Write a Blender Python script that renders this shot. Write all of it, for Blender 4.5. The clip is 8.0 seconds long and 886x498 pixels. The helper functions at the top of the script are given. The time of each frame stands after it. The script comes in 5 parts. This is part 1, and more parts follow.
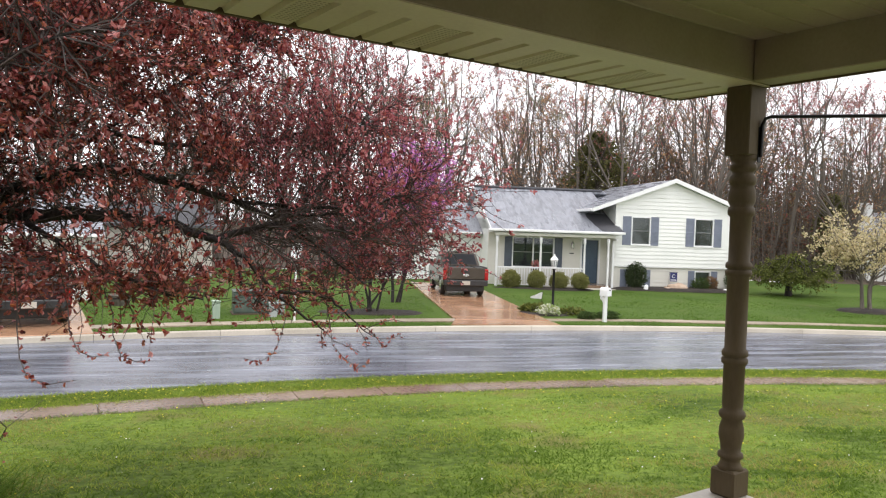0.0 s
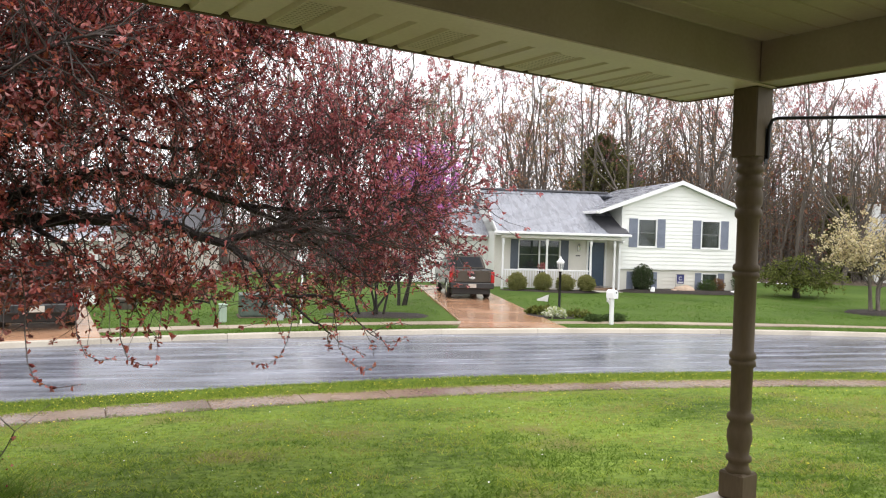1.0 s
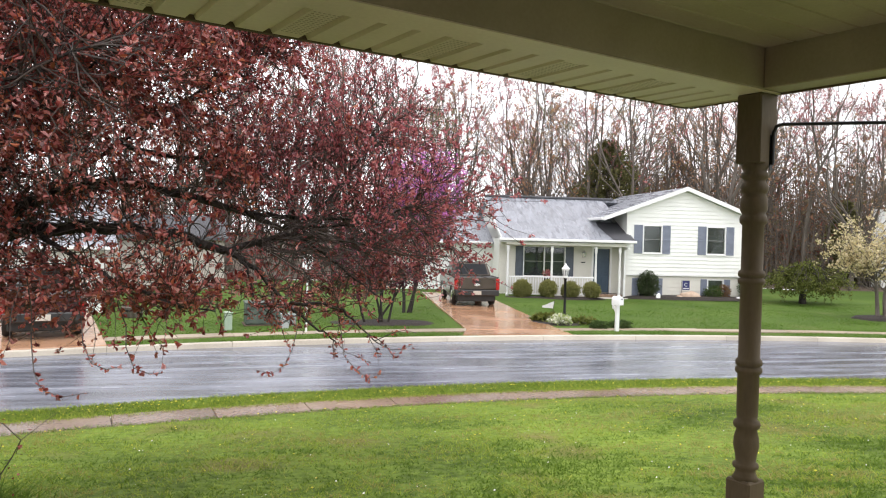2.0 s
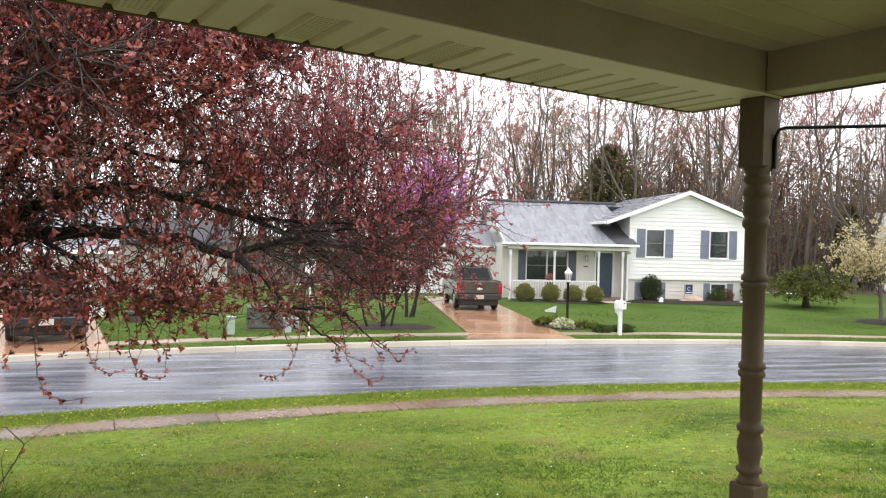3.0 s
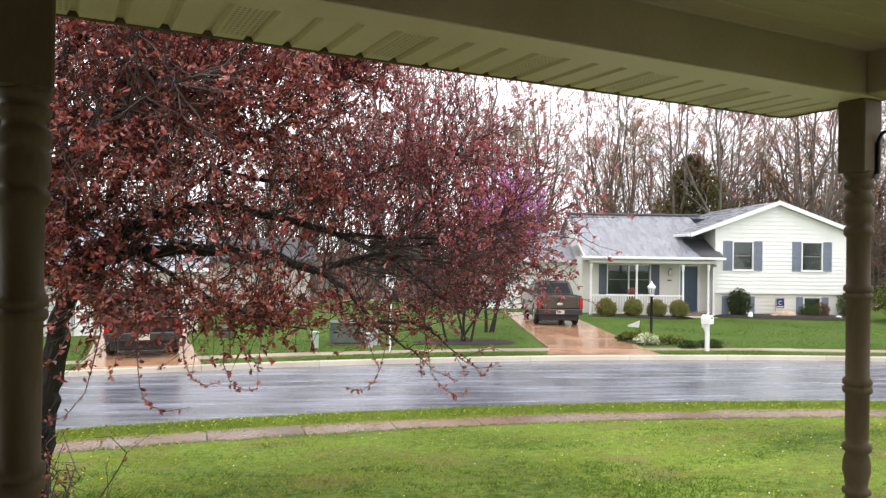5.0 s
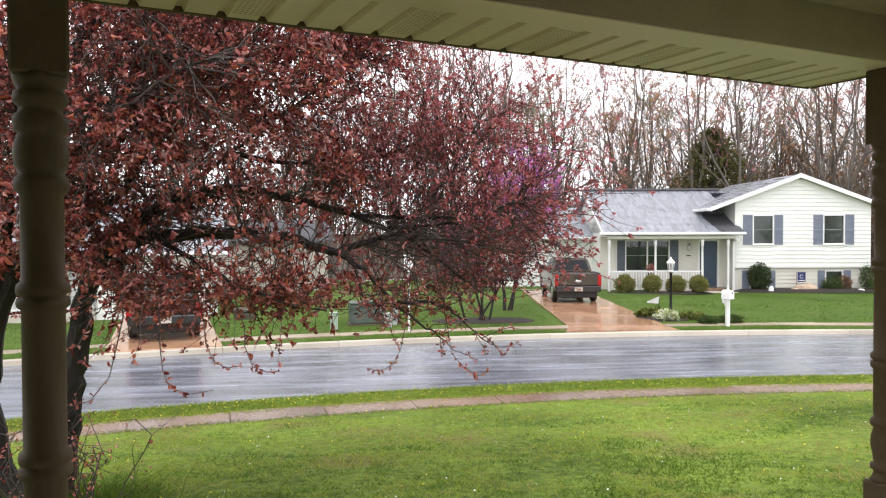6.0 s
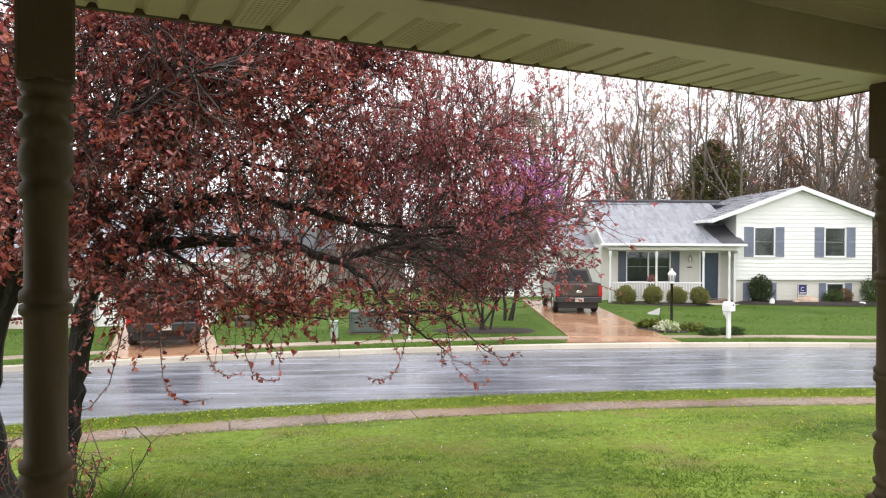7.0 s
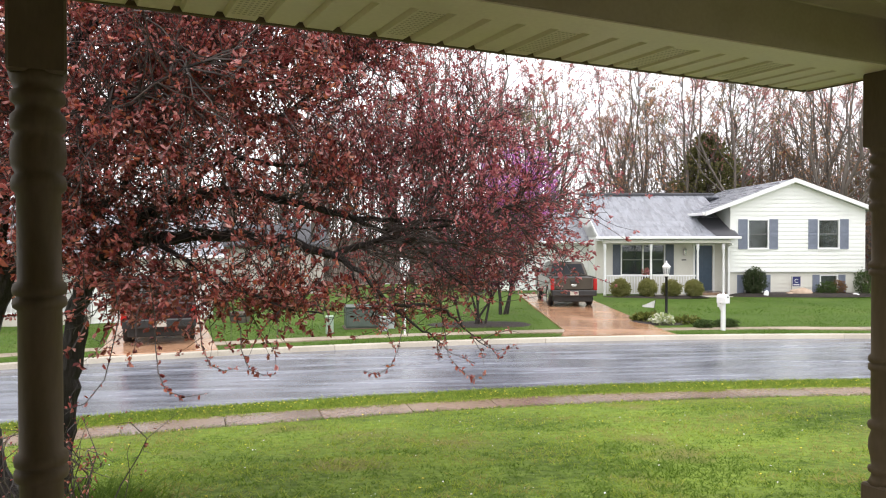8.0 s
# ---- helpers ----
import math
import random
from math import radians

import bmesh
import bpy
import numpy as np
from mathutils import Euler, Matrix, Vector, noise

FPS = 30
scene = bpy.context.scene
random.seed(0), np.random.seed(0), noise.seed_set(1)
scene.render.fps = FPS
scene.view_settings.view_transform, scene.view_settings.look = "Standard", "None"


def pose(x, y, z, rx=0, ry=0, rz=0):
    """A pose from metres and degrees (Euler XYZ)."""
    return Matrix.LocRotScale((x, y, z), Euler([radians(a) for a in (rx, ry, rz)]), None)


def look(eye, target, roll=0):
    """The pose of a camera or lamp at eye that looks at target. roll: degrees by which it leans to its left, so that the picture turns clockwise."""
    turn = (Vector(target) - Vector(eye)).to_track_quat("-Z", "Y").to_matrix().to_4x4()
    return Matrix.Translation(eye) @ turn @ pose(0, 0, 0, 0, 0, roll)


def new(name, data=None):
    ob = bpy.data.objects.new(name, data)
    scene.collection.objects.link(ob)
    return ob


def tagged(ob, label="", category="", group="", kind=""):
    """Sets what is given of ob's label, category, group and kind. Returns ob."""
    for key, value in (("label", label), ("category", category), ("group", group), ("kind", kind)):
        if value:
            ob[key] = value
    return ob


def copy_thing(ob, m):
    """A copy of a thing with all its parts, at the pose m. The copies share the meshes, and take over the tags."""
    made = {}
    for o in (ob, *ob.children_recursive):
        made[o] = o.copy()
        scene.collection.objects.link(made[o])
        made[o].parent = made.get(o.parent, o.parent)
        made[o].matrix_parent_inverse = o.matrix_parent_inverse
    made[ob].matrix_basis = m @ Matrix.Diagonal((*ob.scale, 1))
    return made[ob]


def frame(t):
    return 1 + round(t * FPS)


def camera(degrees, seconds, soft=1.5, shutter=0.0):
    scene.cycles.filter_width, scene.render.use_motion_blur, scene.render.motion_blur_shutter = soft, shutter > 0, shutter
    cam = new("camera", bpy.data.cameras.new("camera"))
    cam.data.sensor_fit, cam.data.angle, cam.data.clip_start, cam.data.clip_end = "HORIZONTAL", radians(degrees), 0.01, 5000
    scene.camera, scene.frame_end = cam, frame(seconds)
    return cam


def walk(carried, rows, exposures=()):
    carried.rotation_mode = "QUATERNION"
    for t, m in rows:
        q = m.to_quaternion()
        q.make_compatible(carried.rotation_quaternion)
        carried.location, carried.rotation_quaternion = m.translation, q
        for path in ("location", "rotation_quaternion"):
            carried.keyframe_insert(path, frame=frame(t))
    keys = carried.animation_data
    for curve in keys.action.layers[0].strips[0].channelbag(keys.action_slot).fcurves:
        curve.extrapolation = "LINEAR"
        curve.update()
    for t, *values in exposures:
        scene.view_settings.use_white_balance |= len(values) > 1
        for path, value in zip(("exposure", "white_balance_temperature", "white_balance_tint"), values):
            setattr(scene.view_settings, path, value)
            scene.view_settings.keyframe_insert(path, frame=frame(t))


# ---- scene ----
cam = camera(61.6, 8.0, soft=1.1, shutter=0.9)
PATH = [
    (0, (0.082, 0.032, 3.05), (0.58, 1.968, 2.99), 1.9),
    (0.5, (0.081, 0.03, 3.054), (0.567, 1.97, 2.999), 1.9),
    (1, (0.082, 0.035, 3.051), (0.564, 1.975, 2.998), 1.7),
    (1.5, (0.083, 0.034, 3.054), (0.557, 1.977, 3.01), 1.5),
    (3, (0.081, 0.027, 3.052), (0.543, 1.973, 3.029), 1.4),
    (3.5, (0.097, 0.032, 3.039), (0.513, 1.988, 3.011), -2.2),
    (4, (0.094, 0.006, 3.04), (0.456, 1.973, 3.049), -3.4),
    (4.5, (0.073, -0.014, 3.024), (0.37, 1.964, 3.055), -0.8),
    (4.7, (0.049, 0.0, 3.032), (0.315, 1.982, 3.063), 0.8),
    (6, (0.027, 0.062, 3.042), (0.238, 2.05, 3.0), -0.2),
    (6.5, (0.022, 0.061, 3.038), (0.228, 2.05, 3.017), -0.0),
    (7, (0.018, 0.066, 3.045), (0.227, 2.055, 3.028), 0.3),
    (7.5, (0.019, 0.068, 3.043), (0.236, 2.056, 3.011), 0.2),
    (8, (0.015, 0.073, 3.031), (0.238, 2.06, 3.0), -0.1),
]
walk(cam, [(t, look(eye, target, roll)) for t, eye, target, roll in PATH],
     exposures=[(0, 0.33), (0.5, 0.4), (1, 0.46), (1.5, 0.51), (3, 0.5), (3.5, 0.5), (4, 0.64), (4.5, 0.5), (6, 0.52), (8, 0.52)])

# ---- world and light: an overcast, rainy spring day ----
world = bpy.data.worlds.new("overcast")
scene.world = world
world.use_nodes = True
wn, wl = world.node_tree.nodes, world.node_tree.links
sky = wn.new("ShaderNodeTexSky")
sky.sky_type, sky.sun_disc, sky.sun_elevation, sky.sun_rotation = "NISHITA", False, radians(48), radians(160)
grey = wn.new("ShaderNodeHueSaturation")
grey.inputs["Saturation"].default_value = 0.12
veil = wn.new("ShaderNodeMixRGB")
veil.inputs[0].default_value, veil.inputs[2].default_value = 0.75, (11.0, 10.9, 11.4, 1)
wl.new(sky.outputs[0], grey.inputs["Color"])
wl.new(grey.outputs[0], veil.inputs[1])
wl.new(veil.outputs[0], wn["Background"].inputs[0])
wn["Background"].inputs[1].default_value = 0.15
sun = new("sun", bpy.data.lights.new("sun", "SUN"))
sun.data.energy, sun.data.angle, sun.data.color = 0.9, radians(25), (1.0, 0.97, 0.93)
sun.matrix_world = look((0, 0, 30), (3, 10, 0))


# ---- materials ----
def mat(name, dark, light, scale=3.0, fine=40.0, rough=0.6, bump=0.15, depth=0.01, metal=0.0, spec=0.5, rough_var=0.1, stretch=(1, 1, 1), piece=0.0, grain=0.35):
    """Two colours mixed by a broad and a fine noise, with bump and uneven gloss; piece: tone change from object to object."""
    m = bpy.data.materials.new(name)
    m.use_nodes = True
    n, l = m.node_tree.nodes, m.node_tree.links
    b = n["Principled BSDF"]
    co = n.new("ShaderNodeTexCoord")
    mp = n.new("ShaderNodeMapping")
    mp.inputs["Scale"].default_value = stretch
    l.new(co.outputs["Object"], mp.inputs[0])
    big, small = n.new("ShaderNodeTexNoise"), n.new("ShaderNodeTexNoise")
    for t, s in ((big, scale), (small, fine)):
        t.inputs["Scale"].default_value, t.inputs["Detail"].default_value = s, 4
        l.new(mp.outputs[0], t.inputs["Vector"])
    mix = n.new("ShaderNodeMath")
    mix.operation = "MULTIPLY_ADD"
    mix.inputs[1].default_value = grain
    l.new(small.outputs[0], mix.inputs[0])
    sc = n.new("ShaderNodeMath")
    sc.operation = "MULTIPLY"
    sc.inputs[1].default_value = 1 - grain
    l.new(big.outputs[0], sc.inputs[0])
    l.new(sc.outputs[0], mix.inputs[2])
    ramp = n.new("ShaderNodeValToRGB")
    ramp.color_ramp.elements[0].position, ramp.color_ramp.elements[1].position = 0.34, 0.66
    ramp.color_ramp.elements[0].color, ramp.color_ramp.elements[1].color = (*dark, 1), (*light, 1)
    l.new(mix.outputs[0], ramp.inputs[0])
    col = ramp.outputs[0]
    if piece:
        info = n.new("ShaderNodeObjectInfo")
        rng = n.new("ShaderNodeMapRange")
        rng.inputs[3].default_value, rng.inputs[4].default_value = 1 - piece, 1 + piece
        hsv = n.new("ShaderNodeHueSaturation")
        l.new(info.outputs["Random"], rng.inputs[0])
        l.new(rng.outputs[0], hsv.inputs["Value"])
        l.new(col, hsv.inputs["Color"])
        col = hsv.outputs[0]
    l.new(col, b.inputs["Base Color"])
    rr = n.new("ShaderNodeMapRange")
    rr.inputs[3].default_value, rr.inputs[4].default_value = max(0.02, rough - rough_var), min(1, rough + rough_var)
    l.new(big.outputs[0], rr.inputs[0])
    l.new(rr.outputs[0], b.inputs["Roughness"])
    b.inputs["Metallic"].default_value = metal
    b.inputs["Specular IOR Level"].default_value = spec
    if bump:
        bp = n.new("ShaderNodeBump")
        bp.inputs["Strength"].default_value, bp.inputs["Distance"].default_value = bump, depth
        l.new(small.outputs[0], bp.inputs["Height"])
        l.new(bp.outputs[0], b.inputs["Normal"])
    return m


def island_mat(name, colours, rough=0.6, spec=0.3, thin=0.35):
    """Leaves and blades: each island of the mesh takes its own colour from the list."""
    m = bpy.data.materials.new(name)
    m.use_nodes = True
    n, l = m.node_tree.nodes, m.node_tree.links
    b = n["Principled BSDF"]
    geo = n.new("ShaderNodeNewGeometry")
    ramp = n.new("ShaderNodeValToRGB")
    els = ramp.color_ramp.elements
    while len(els) < len(colours):
        els.new(0.5)
    for i, c in enumerate(colours):
        els[i].position, els[i].color = i / (len(colours) - 1), (*c, 1)
    l.new(geo.outputs["Random Per Island"], ramp.inputs[0])
    l.new(ramp.outputs[0], b.inputs["Base Color"])
    b.inputs["Roughness"].default_value, b.inputs["Specular IOR Level"].default_value = rough, spec
    glow = n.new("ShaderNodeBsdfTranslucent")
    l.new(ramp.outputs[0], glow.inputs["Color"])
    mx = n.new("ShaderNodeMixShader")
    mx.inputs[0].default_value = thin
    l.new(b.outputs[0], mx.inputs[1])
    l.new(glow.outputs[0], mx.inputs[2])
    l.new(mx.outputs[0], n["Material Output"].inputs[0])
    return m


def glass_mat(name, tint, rough=0.05):
    return mat(name, tint, [c * 1.5 for c in tint], 1.5, 8, rough, 0.02, 0.002, spec=0.2, rough_var=0.03)


def clear_glass(name):
    """Thin window glass: light goes straight through, the sky shines in it."""
    m = bpy.data.materials.new(name)
    m.use_nodes = True
    n, l = m.node_tree.nodes, m.node_tree.links
    thru, shine, mx, fr = n.new("ShaderNodeBsdfTransparent"), n.new("ShaderNodeBsdfGlossy"), n.new("ShaderNodeMixShader"), n.new("ShaderNodeFresnel")
    thru.inputs[0].default_value = (0.72, 0.75, 0.74, 1)
    shine.inputs["Roughness"].default_value = 0.03
    l.new(fr.outputs[0], mx.inputs[0])
    l.new(thru.outputs[0], mx.inputs[1])
    l.new(shine.outputs[0], mx.inputs[2])
    l.new(mx.outputs[0], n["Material Output"].inputs[0])
    return m


M_SIDING = mat("white_vinyl_siding", (0.74, 0.75, 0.71), (0.84, 0.84, 0.80), 0.7, 25, 0.45, 0.05, 0.003)
M_CREAM = mat("cream_vinyl_siding", (0.62, 0.60, 0.53), (0.72, 0.70, 0.63), 0.7, 25, 0.5, 0.05, 0.003)
M_WHITE = mat("white_paint", (0.74, 0.74, 0.73), (0.85, 0.85, 0.84), 2, 60, 0.4, 0.06, 0.002)
M_TAN_SIDING = mat("tan_siding", (0.42, 0.37, 0.33), (0.52, 0.47, 0.42), 0.7, 25, 0.55, 0.05, 0.003)
M_SHUTTER = mat("slate_blue_shutter", (0.17, 0.19, 0.25), (0.22, 0.245, 0.31), 3, 40, 0.45, 0.1, 0.003)
M_SHUTTER_DARK = mat("dark_slate_shutter", (0.07, 0.085, 0.11), (0.10, 0.12, 0.15), 3, 40, 0.45, 0.1, 0.003)
M_DOOR = mat("navy_door_paint", (0.03, 0.055, 0.09), (0.045, 0.075, 0.115), 3, 40, 0.35, 0.05, 0.002)
M_ROOF = mat("wet_grey_shingles", (0.17, 0.175, 0.195), (0.36, 0.375, 0.415), 1.3, 5, 0.28, 0.5, 0.02, rough_var=0.18, grain=0.6, stretch=(2.6, 0.55, 0.55))
M_ROOF_DARK = mat("dark_ridge_shingles", (0.05, 0.05, 0.055), (0.09, 0.09, 0.10), 1.2, 18, 0.5, 0.4, 0.02)
M_GLASS = clear_glass("window_glass")
M_CURTAIN = mat("grey_curtain", (0.16, 0.18, 0.18), (0.42, 0.44, 0.43), 6, 60, 0.9, 0.1, 0.01, stretch=(6, 6, 0.4))
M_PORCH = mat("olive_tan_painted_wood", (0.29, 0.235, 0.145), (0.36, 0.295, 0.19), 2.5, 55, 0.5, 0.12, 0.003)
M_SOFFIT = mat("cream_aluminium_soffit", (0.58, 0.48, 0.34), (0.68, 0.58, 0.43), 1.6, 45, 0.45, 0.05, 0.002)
M_POST = mat("taupe_painted_wood", (0.085, 0.061, 0.033), (0.12, 0.089, 0.051), 3.5, 60, 0.6, 0.15, 0.003, spec=0.18, stretch=(1, 1, 0.25))
M_SLAB = mat("pale_porch_floor", (0.46, 0.42, 0.36), (0.60, 0.56, 0.50), 2, 50, 0.5, 0.1, 0.003)
M_IRON = mat("black_iron", (0.012, 0.012, 0.012), (0.025, 0.025, 0.025), 5, 70, 0.4, 0.1, 0.002, metal=0.6)
M_KERB = mat("tan_kerb_concrete", (0.36, 0.315, 0.25), (0.52, 0.47, 0.39), 0.6, 24, 0.5, 0.25, 0.006, rough_var=0.2, piece=0.1)
M_CONCRETE = mat("pale_concrete", (0.44, 0.40, 0.34), (0.60, 0.56, 0.49), 0.8, 30, 0.5, 0.25, 0.006, rough_var=0.2)
M_WALK = mat("wet_brown_concrete", (0.115, 0.066, 0.042), (0.29, 0.20, 0.14), 0.45, 14, 0.22, 0.25, 0.006, rough_var=0.18, piece=0.2)
M_FARWALK = mat("wet_tan_pavement", (0.22, 0.16, 0.10), (0.40, 0.33, 0.25), 0.5, 14, 0.4, 0.2, 0.006, rough_var=0.2, piece=0.15)
M_DRIVE = mat("wet_tan_concrete", (0.35, 0.18, 0.10), (0.52, 0.31, 0.19), 0.6, 16, 0.16, 0.15, 0.005, rough_var=0.15, piece=0.06)
M_BARK = mat("wet_dark_bark", (0.010, 0.007, 0.006), (0.035, 0.026, 0.021), 5, 35, 0.75, 1.0, 0.03, stretch=(1, 1, 0.3))
M_BARK_GREY = mat("grey_brown_bark", (0.07, 0.057, 0.046), (0.165, 0.14, 0.115), 3, 22, 0.8, 0.6, 0.03, stretch=(1, 1, 0.25))
M_MULCH = mat("dark_mulch", (0.012, 0.009, 0.007), (0.045, 0.033, 0.026), 5, 40, 0.8, 0.9, 0.03)
M_LITTER = mat("brown_leaf_litter", (0.05, 0.035, 0.025), (0.13, 0.09, 0.06), 0.8, 12, 0.85, 0.7, 0.05)
M_PLASTIC_GREEN = mat("green_utility_paint", (0.065, 0.085, 0.072), (0.10, 0.125, 0.105), 2, 30, 0.5, 0.1, 0.003)


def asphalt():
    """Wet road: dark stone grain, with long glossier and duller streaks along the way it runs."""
    m = mat("wet_asphalt", (0.125, 0.135, 0.165), (0.215, 0.23, 0.275), 0.5, 60, 0.2, 0.45, 0.004, rough_var=0.1)
    n, l = m.node_tree.nodes, m.node_tree.links
    b = n["Principled BSDF"]
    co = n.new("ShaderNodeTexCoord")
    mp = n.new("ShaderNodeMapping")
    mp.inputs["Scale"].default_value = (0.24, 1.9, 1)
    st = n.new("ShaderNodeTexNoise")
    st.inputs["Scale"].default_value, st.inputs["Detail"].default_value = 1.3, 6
    rr = n.new("ShaderNodeMapRange")
    rr.inputs[1].default_value, rr.inputs[2].default_value = 0.35, 0.65
    rr.inputs[3].default_value, rr.inputs[4].default_value = 0.10, 0.30
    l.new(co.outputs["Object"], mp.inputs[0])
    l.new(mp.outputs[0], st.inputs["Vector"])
    l.new(st.outputs[0], rr.inputs[0])
    l.new(rr.outputs[0], b.inputs["Roughness"])
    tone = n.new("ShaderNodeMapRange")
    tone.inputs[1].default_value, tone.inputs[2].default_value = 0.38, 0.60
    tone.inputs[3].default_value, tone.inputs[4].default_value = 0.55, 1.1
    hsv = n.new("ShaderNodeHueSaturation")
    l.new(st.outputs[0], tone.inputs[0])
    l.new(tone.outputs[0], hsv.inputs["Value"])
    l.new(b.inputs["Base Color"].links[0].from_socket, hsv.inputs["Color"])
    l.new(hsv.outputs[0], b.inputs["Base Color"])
    return m


def lawn(name, dark, light, bare=(0.17, 0.15, 0.05)):
    m = mat(name, dark, light, 0.35, 9, 0.85, 0.8, 0.04, spec=0.12, grain=0.45)
    n, l = m.node_tree.nodes, m.node_tree.links
    b = n["Principled BSDF"]
    co = n.new("ShaderNodeTexCoord")
    st = n.new("ShaderNodeTexNoise")
    st.inputs["Scale"].default_value, st.inputs["Detail"].default_value = 0.6, 5
    rr = n.new("ShaderNodeMapRange")
    rr.inputs[1].default_value, rr.inputs[2].default_value = 0.56, 0.72
    mx = n.new("ShaderNodeMixRGB")
    mx.inputs[2].default_value = (*bare, 1)
    l.new(co.outputs["Object"], st.inputs["Vector"])
    l.new(st.outputs[0], rr.inputs[0])
    l.new(rr.outputs[0], mx.inputs[0])
    l.new(b.inputs["Base Color"].links[0].from_socket, mx.inputs[1])
    l.new(mx.outputs[0], b.inputs["Base Color"])
    return m


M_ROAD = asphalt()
M_LAWN = lawn("spring_lawn", (0.035, 0.062, 0.008), (0.20, 0.28, 0.042))
M_FARLAWN = lawn("deep_green_lawn", (0.05, 0.092, 0.015), (0.10, 0.155, 0.03), (0.10, 0.13, 0.035))
M_BLADE = island_mat("grass_blades", [(0.19, 0.265, 0.034), (0.25, 0.335, 0.044), (0.31, 0.395, 0.056), (0.37, 0.44, 0.072), (0.42, 0.41, 0.11)], 0.7, 0.15, 0.6)
M_DRYBLADE = island_mat("dull_grass_blades", [(0.22, 0.23, 0.05), (0.34, 0.31, 0.09), (0.42, 0.34, 0.15), (0.28, 0.32, 0.06)], 0.7, 0.2, 0.6)
M_FARBLADE = island_mat("far_green_blades", [(0.07, 0.145, 0.02), (0.10, 0.18, 0.026), (0.135, 0.215, 0.034)], 0.7, 0.15, 0.5)
M_DARKBLADE = island_mat("deep_green_blades", [(0.075, 0.135, 0.018), (0.115, 0.19, 0.024), (0.18, 0.265, 0.036)], 0.7, 0.15, 0.6)
M_PINKTIP = island_mat("pinkish_red_young_leaves", [(0.20, 0.038, 0.05), (0.40, 0.095, 0.11), (0.58, 0.20, 0.22), (0.52, 0.18, 0.14), (0.72, 0.36, 0.40)], 0.4, 0.4, 0.42)
# the palest pinks put sky highlights on wet leaves into the leaf colour
M_PLUM = island_mat("bronze_purple_leaves", [(0.10, 0.017, 0.017), (0.23, 0.043, 0.038), (0.38, 0.088, 0.075), (0.52, 0.165, 0.145), (0.56, 0.185, 0.08), (0.80, 0.45, 0.43), (0.44, 0.10, 0.09), (0.66, 0.275, 0.26)], 0.36, 0.5, 0.42)


# ---- mesh helpers ----
def mesh_ob(name, verts, faces, material, parent=None, label="", smooth=False):
    me = bpy.data.meshes.new(name)
    me.from_pydata([tuple(v) for v in verts], [], [tuple(f) for f in faces])
    me.materials.append(material)
    if smooth:
        me.polygons.foreach_set("use_smooth", [True] * len(me.polygons))
    me.update()
    ob = new(name, me)
    ob.parent = parent
    if label:
        tagged(ob, label)
    return ob


def part(name, bm, material, parent=None, label="", smooth=False):
    me = bpy.data.meshes.new(name)
    bmesh.ops.recalc_face_normals(bm, faces=bm.faces)
    bm.to_mesh(me)
    bm.free()
    me.materials.append(material)
    if smooth:
        me.polygons.foreach_set("use_smooth", [True] * len(me.polygons))
    ob = new(name, me)
    ob.parent = parent
    if label:
        tagged(ob, label)
    return ob


def thing(name, label, category, m=None, group="", kind=""):
    e = new(name)
    e.empty_display_size = 0.1
    if m is not None:
        e.matrix_world = m
    return tagged(e, label, category, group, kind)


def add_box(bm, x0, x1, y0, y1, z0, z1, bevel=0.0, m=None):
    """A box between the given limits, its edges rounded, joined to bm."""
    vs = [bm.verts.new((x, y, z)) for x in (x0, x1) for y in (y0, y1) for z in (z0, z1)]
    fs = [bm.faces.new([vs[i] for i in q]) for q in ((0, 1, 3, 2), (4, 6, 7, 5), (0, 4, 5, 1), (2, 3, 7, 6), (0, 2, 6, 4), (1, 5, 7, 3))]
    if m is not None:
        bmesh.ops.transform(bm, matrix=m, verts=vs)
    if bevel:
        es = list({e for f in fs for e in f.edges})
        bmesh.ops.bevel(bm, geom=es, offset=bevel, segments=1, affect="EDGES")
    return bm


def box(x0, x1, y0, y1, z0, z1, bevel=0.0, m=None):
    return add_box(bmesh.new(), x0, x1, y0, y1, z0, z1, bevel, m)


def lathe(profile, sides=20):
    """A turned solid round z from (radius, height) pairs."""
    bm = bmesh.new()
    rings = [[bm.verts.new((r * math.cos(2 * math.pi * i / sides), r * math.sin(2 * math.pi * i / sides), z)) for i in range(sides)] for r, z in profile]
    for a, b in zip(rings, rings[1:]):
        for i in range(sides):
            j = (i + 1) % sides
            bm.faces.new((a[i], a[j], b[j], b[i]))
    bm.faces.new(rings[0][::-1])
    bm.faces.new(rings[-1])
    return bm


def prism(points, y0, y1, axis="y"):
    """An outline in two axes drawn out along the third."""
    bm = bmesh.new()
    put = {"y": lambda a, b, c: (a, c, b), "x": lambda a, b, c: (c, a, b), "z": lambda a, b, c: (a, b, c)}[axis]
    lo = [bm.verts.new(put(a, b, y0)) for a, b in points]
    hi = [bm.verts.new(put(a, b, y1)) for a, b in points]
    bm.faces.new(lo)
    bm.faces.new(hi[::-1])
    for i in range(len(points)):
        j = (i + 1) % len(points)
        bm.faces.new((lo[i], lo[j], hi[j], hi[i]))
    return bm


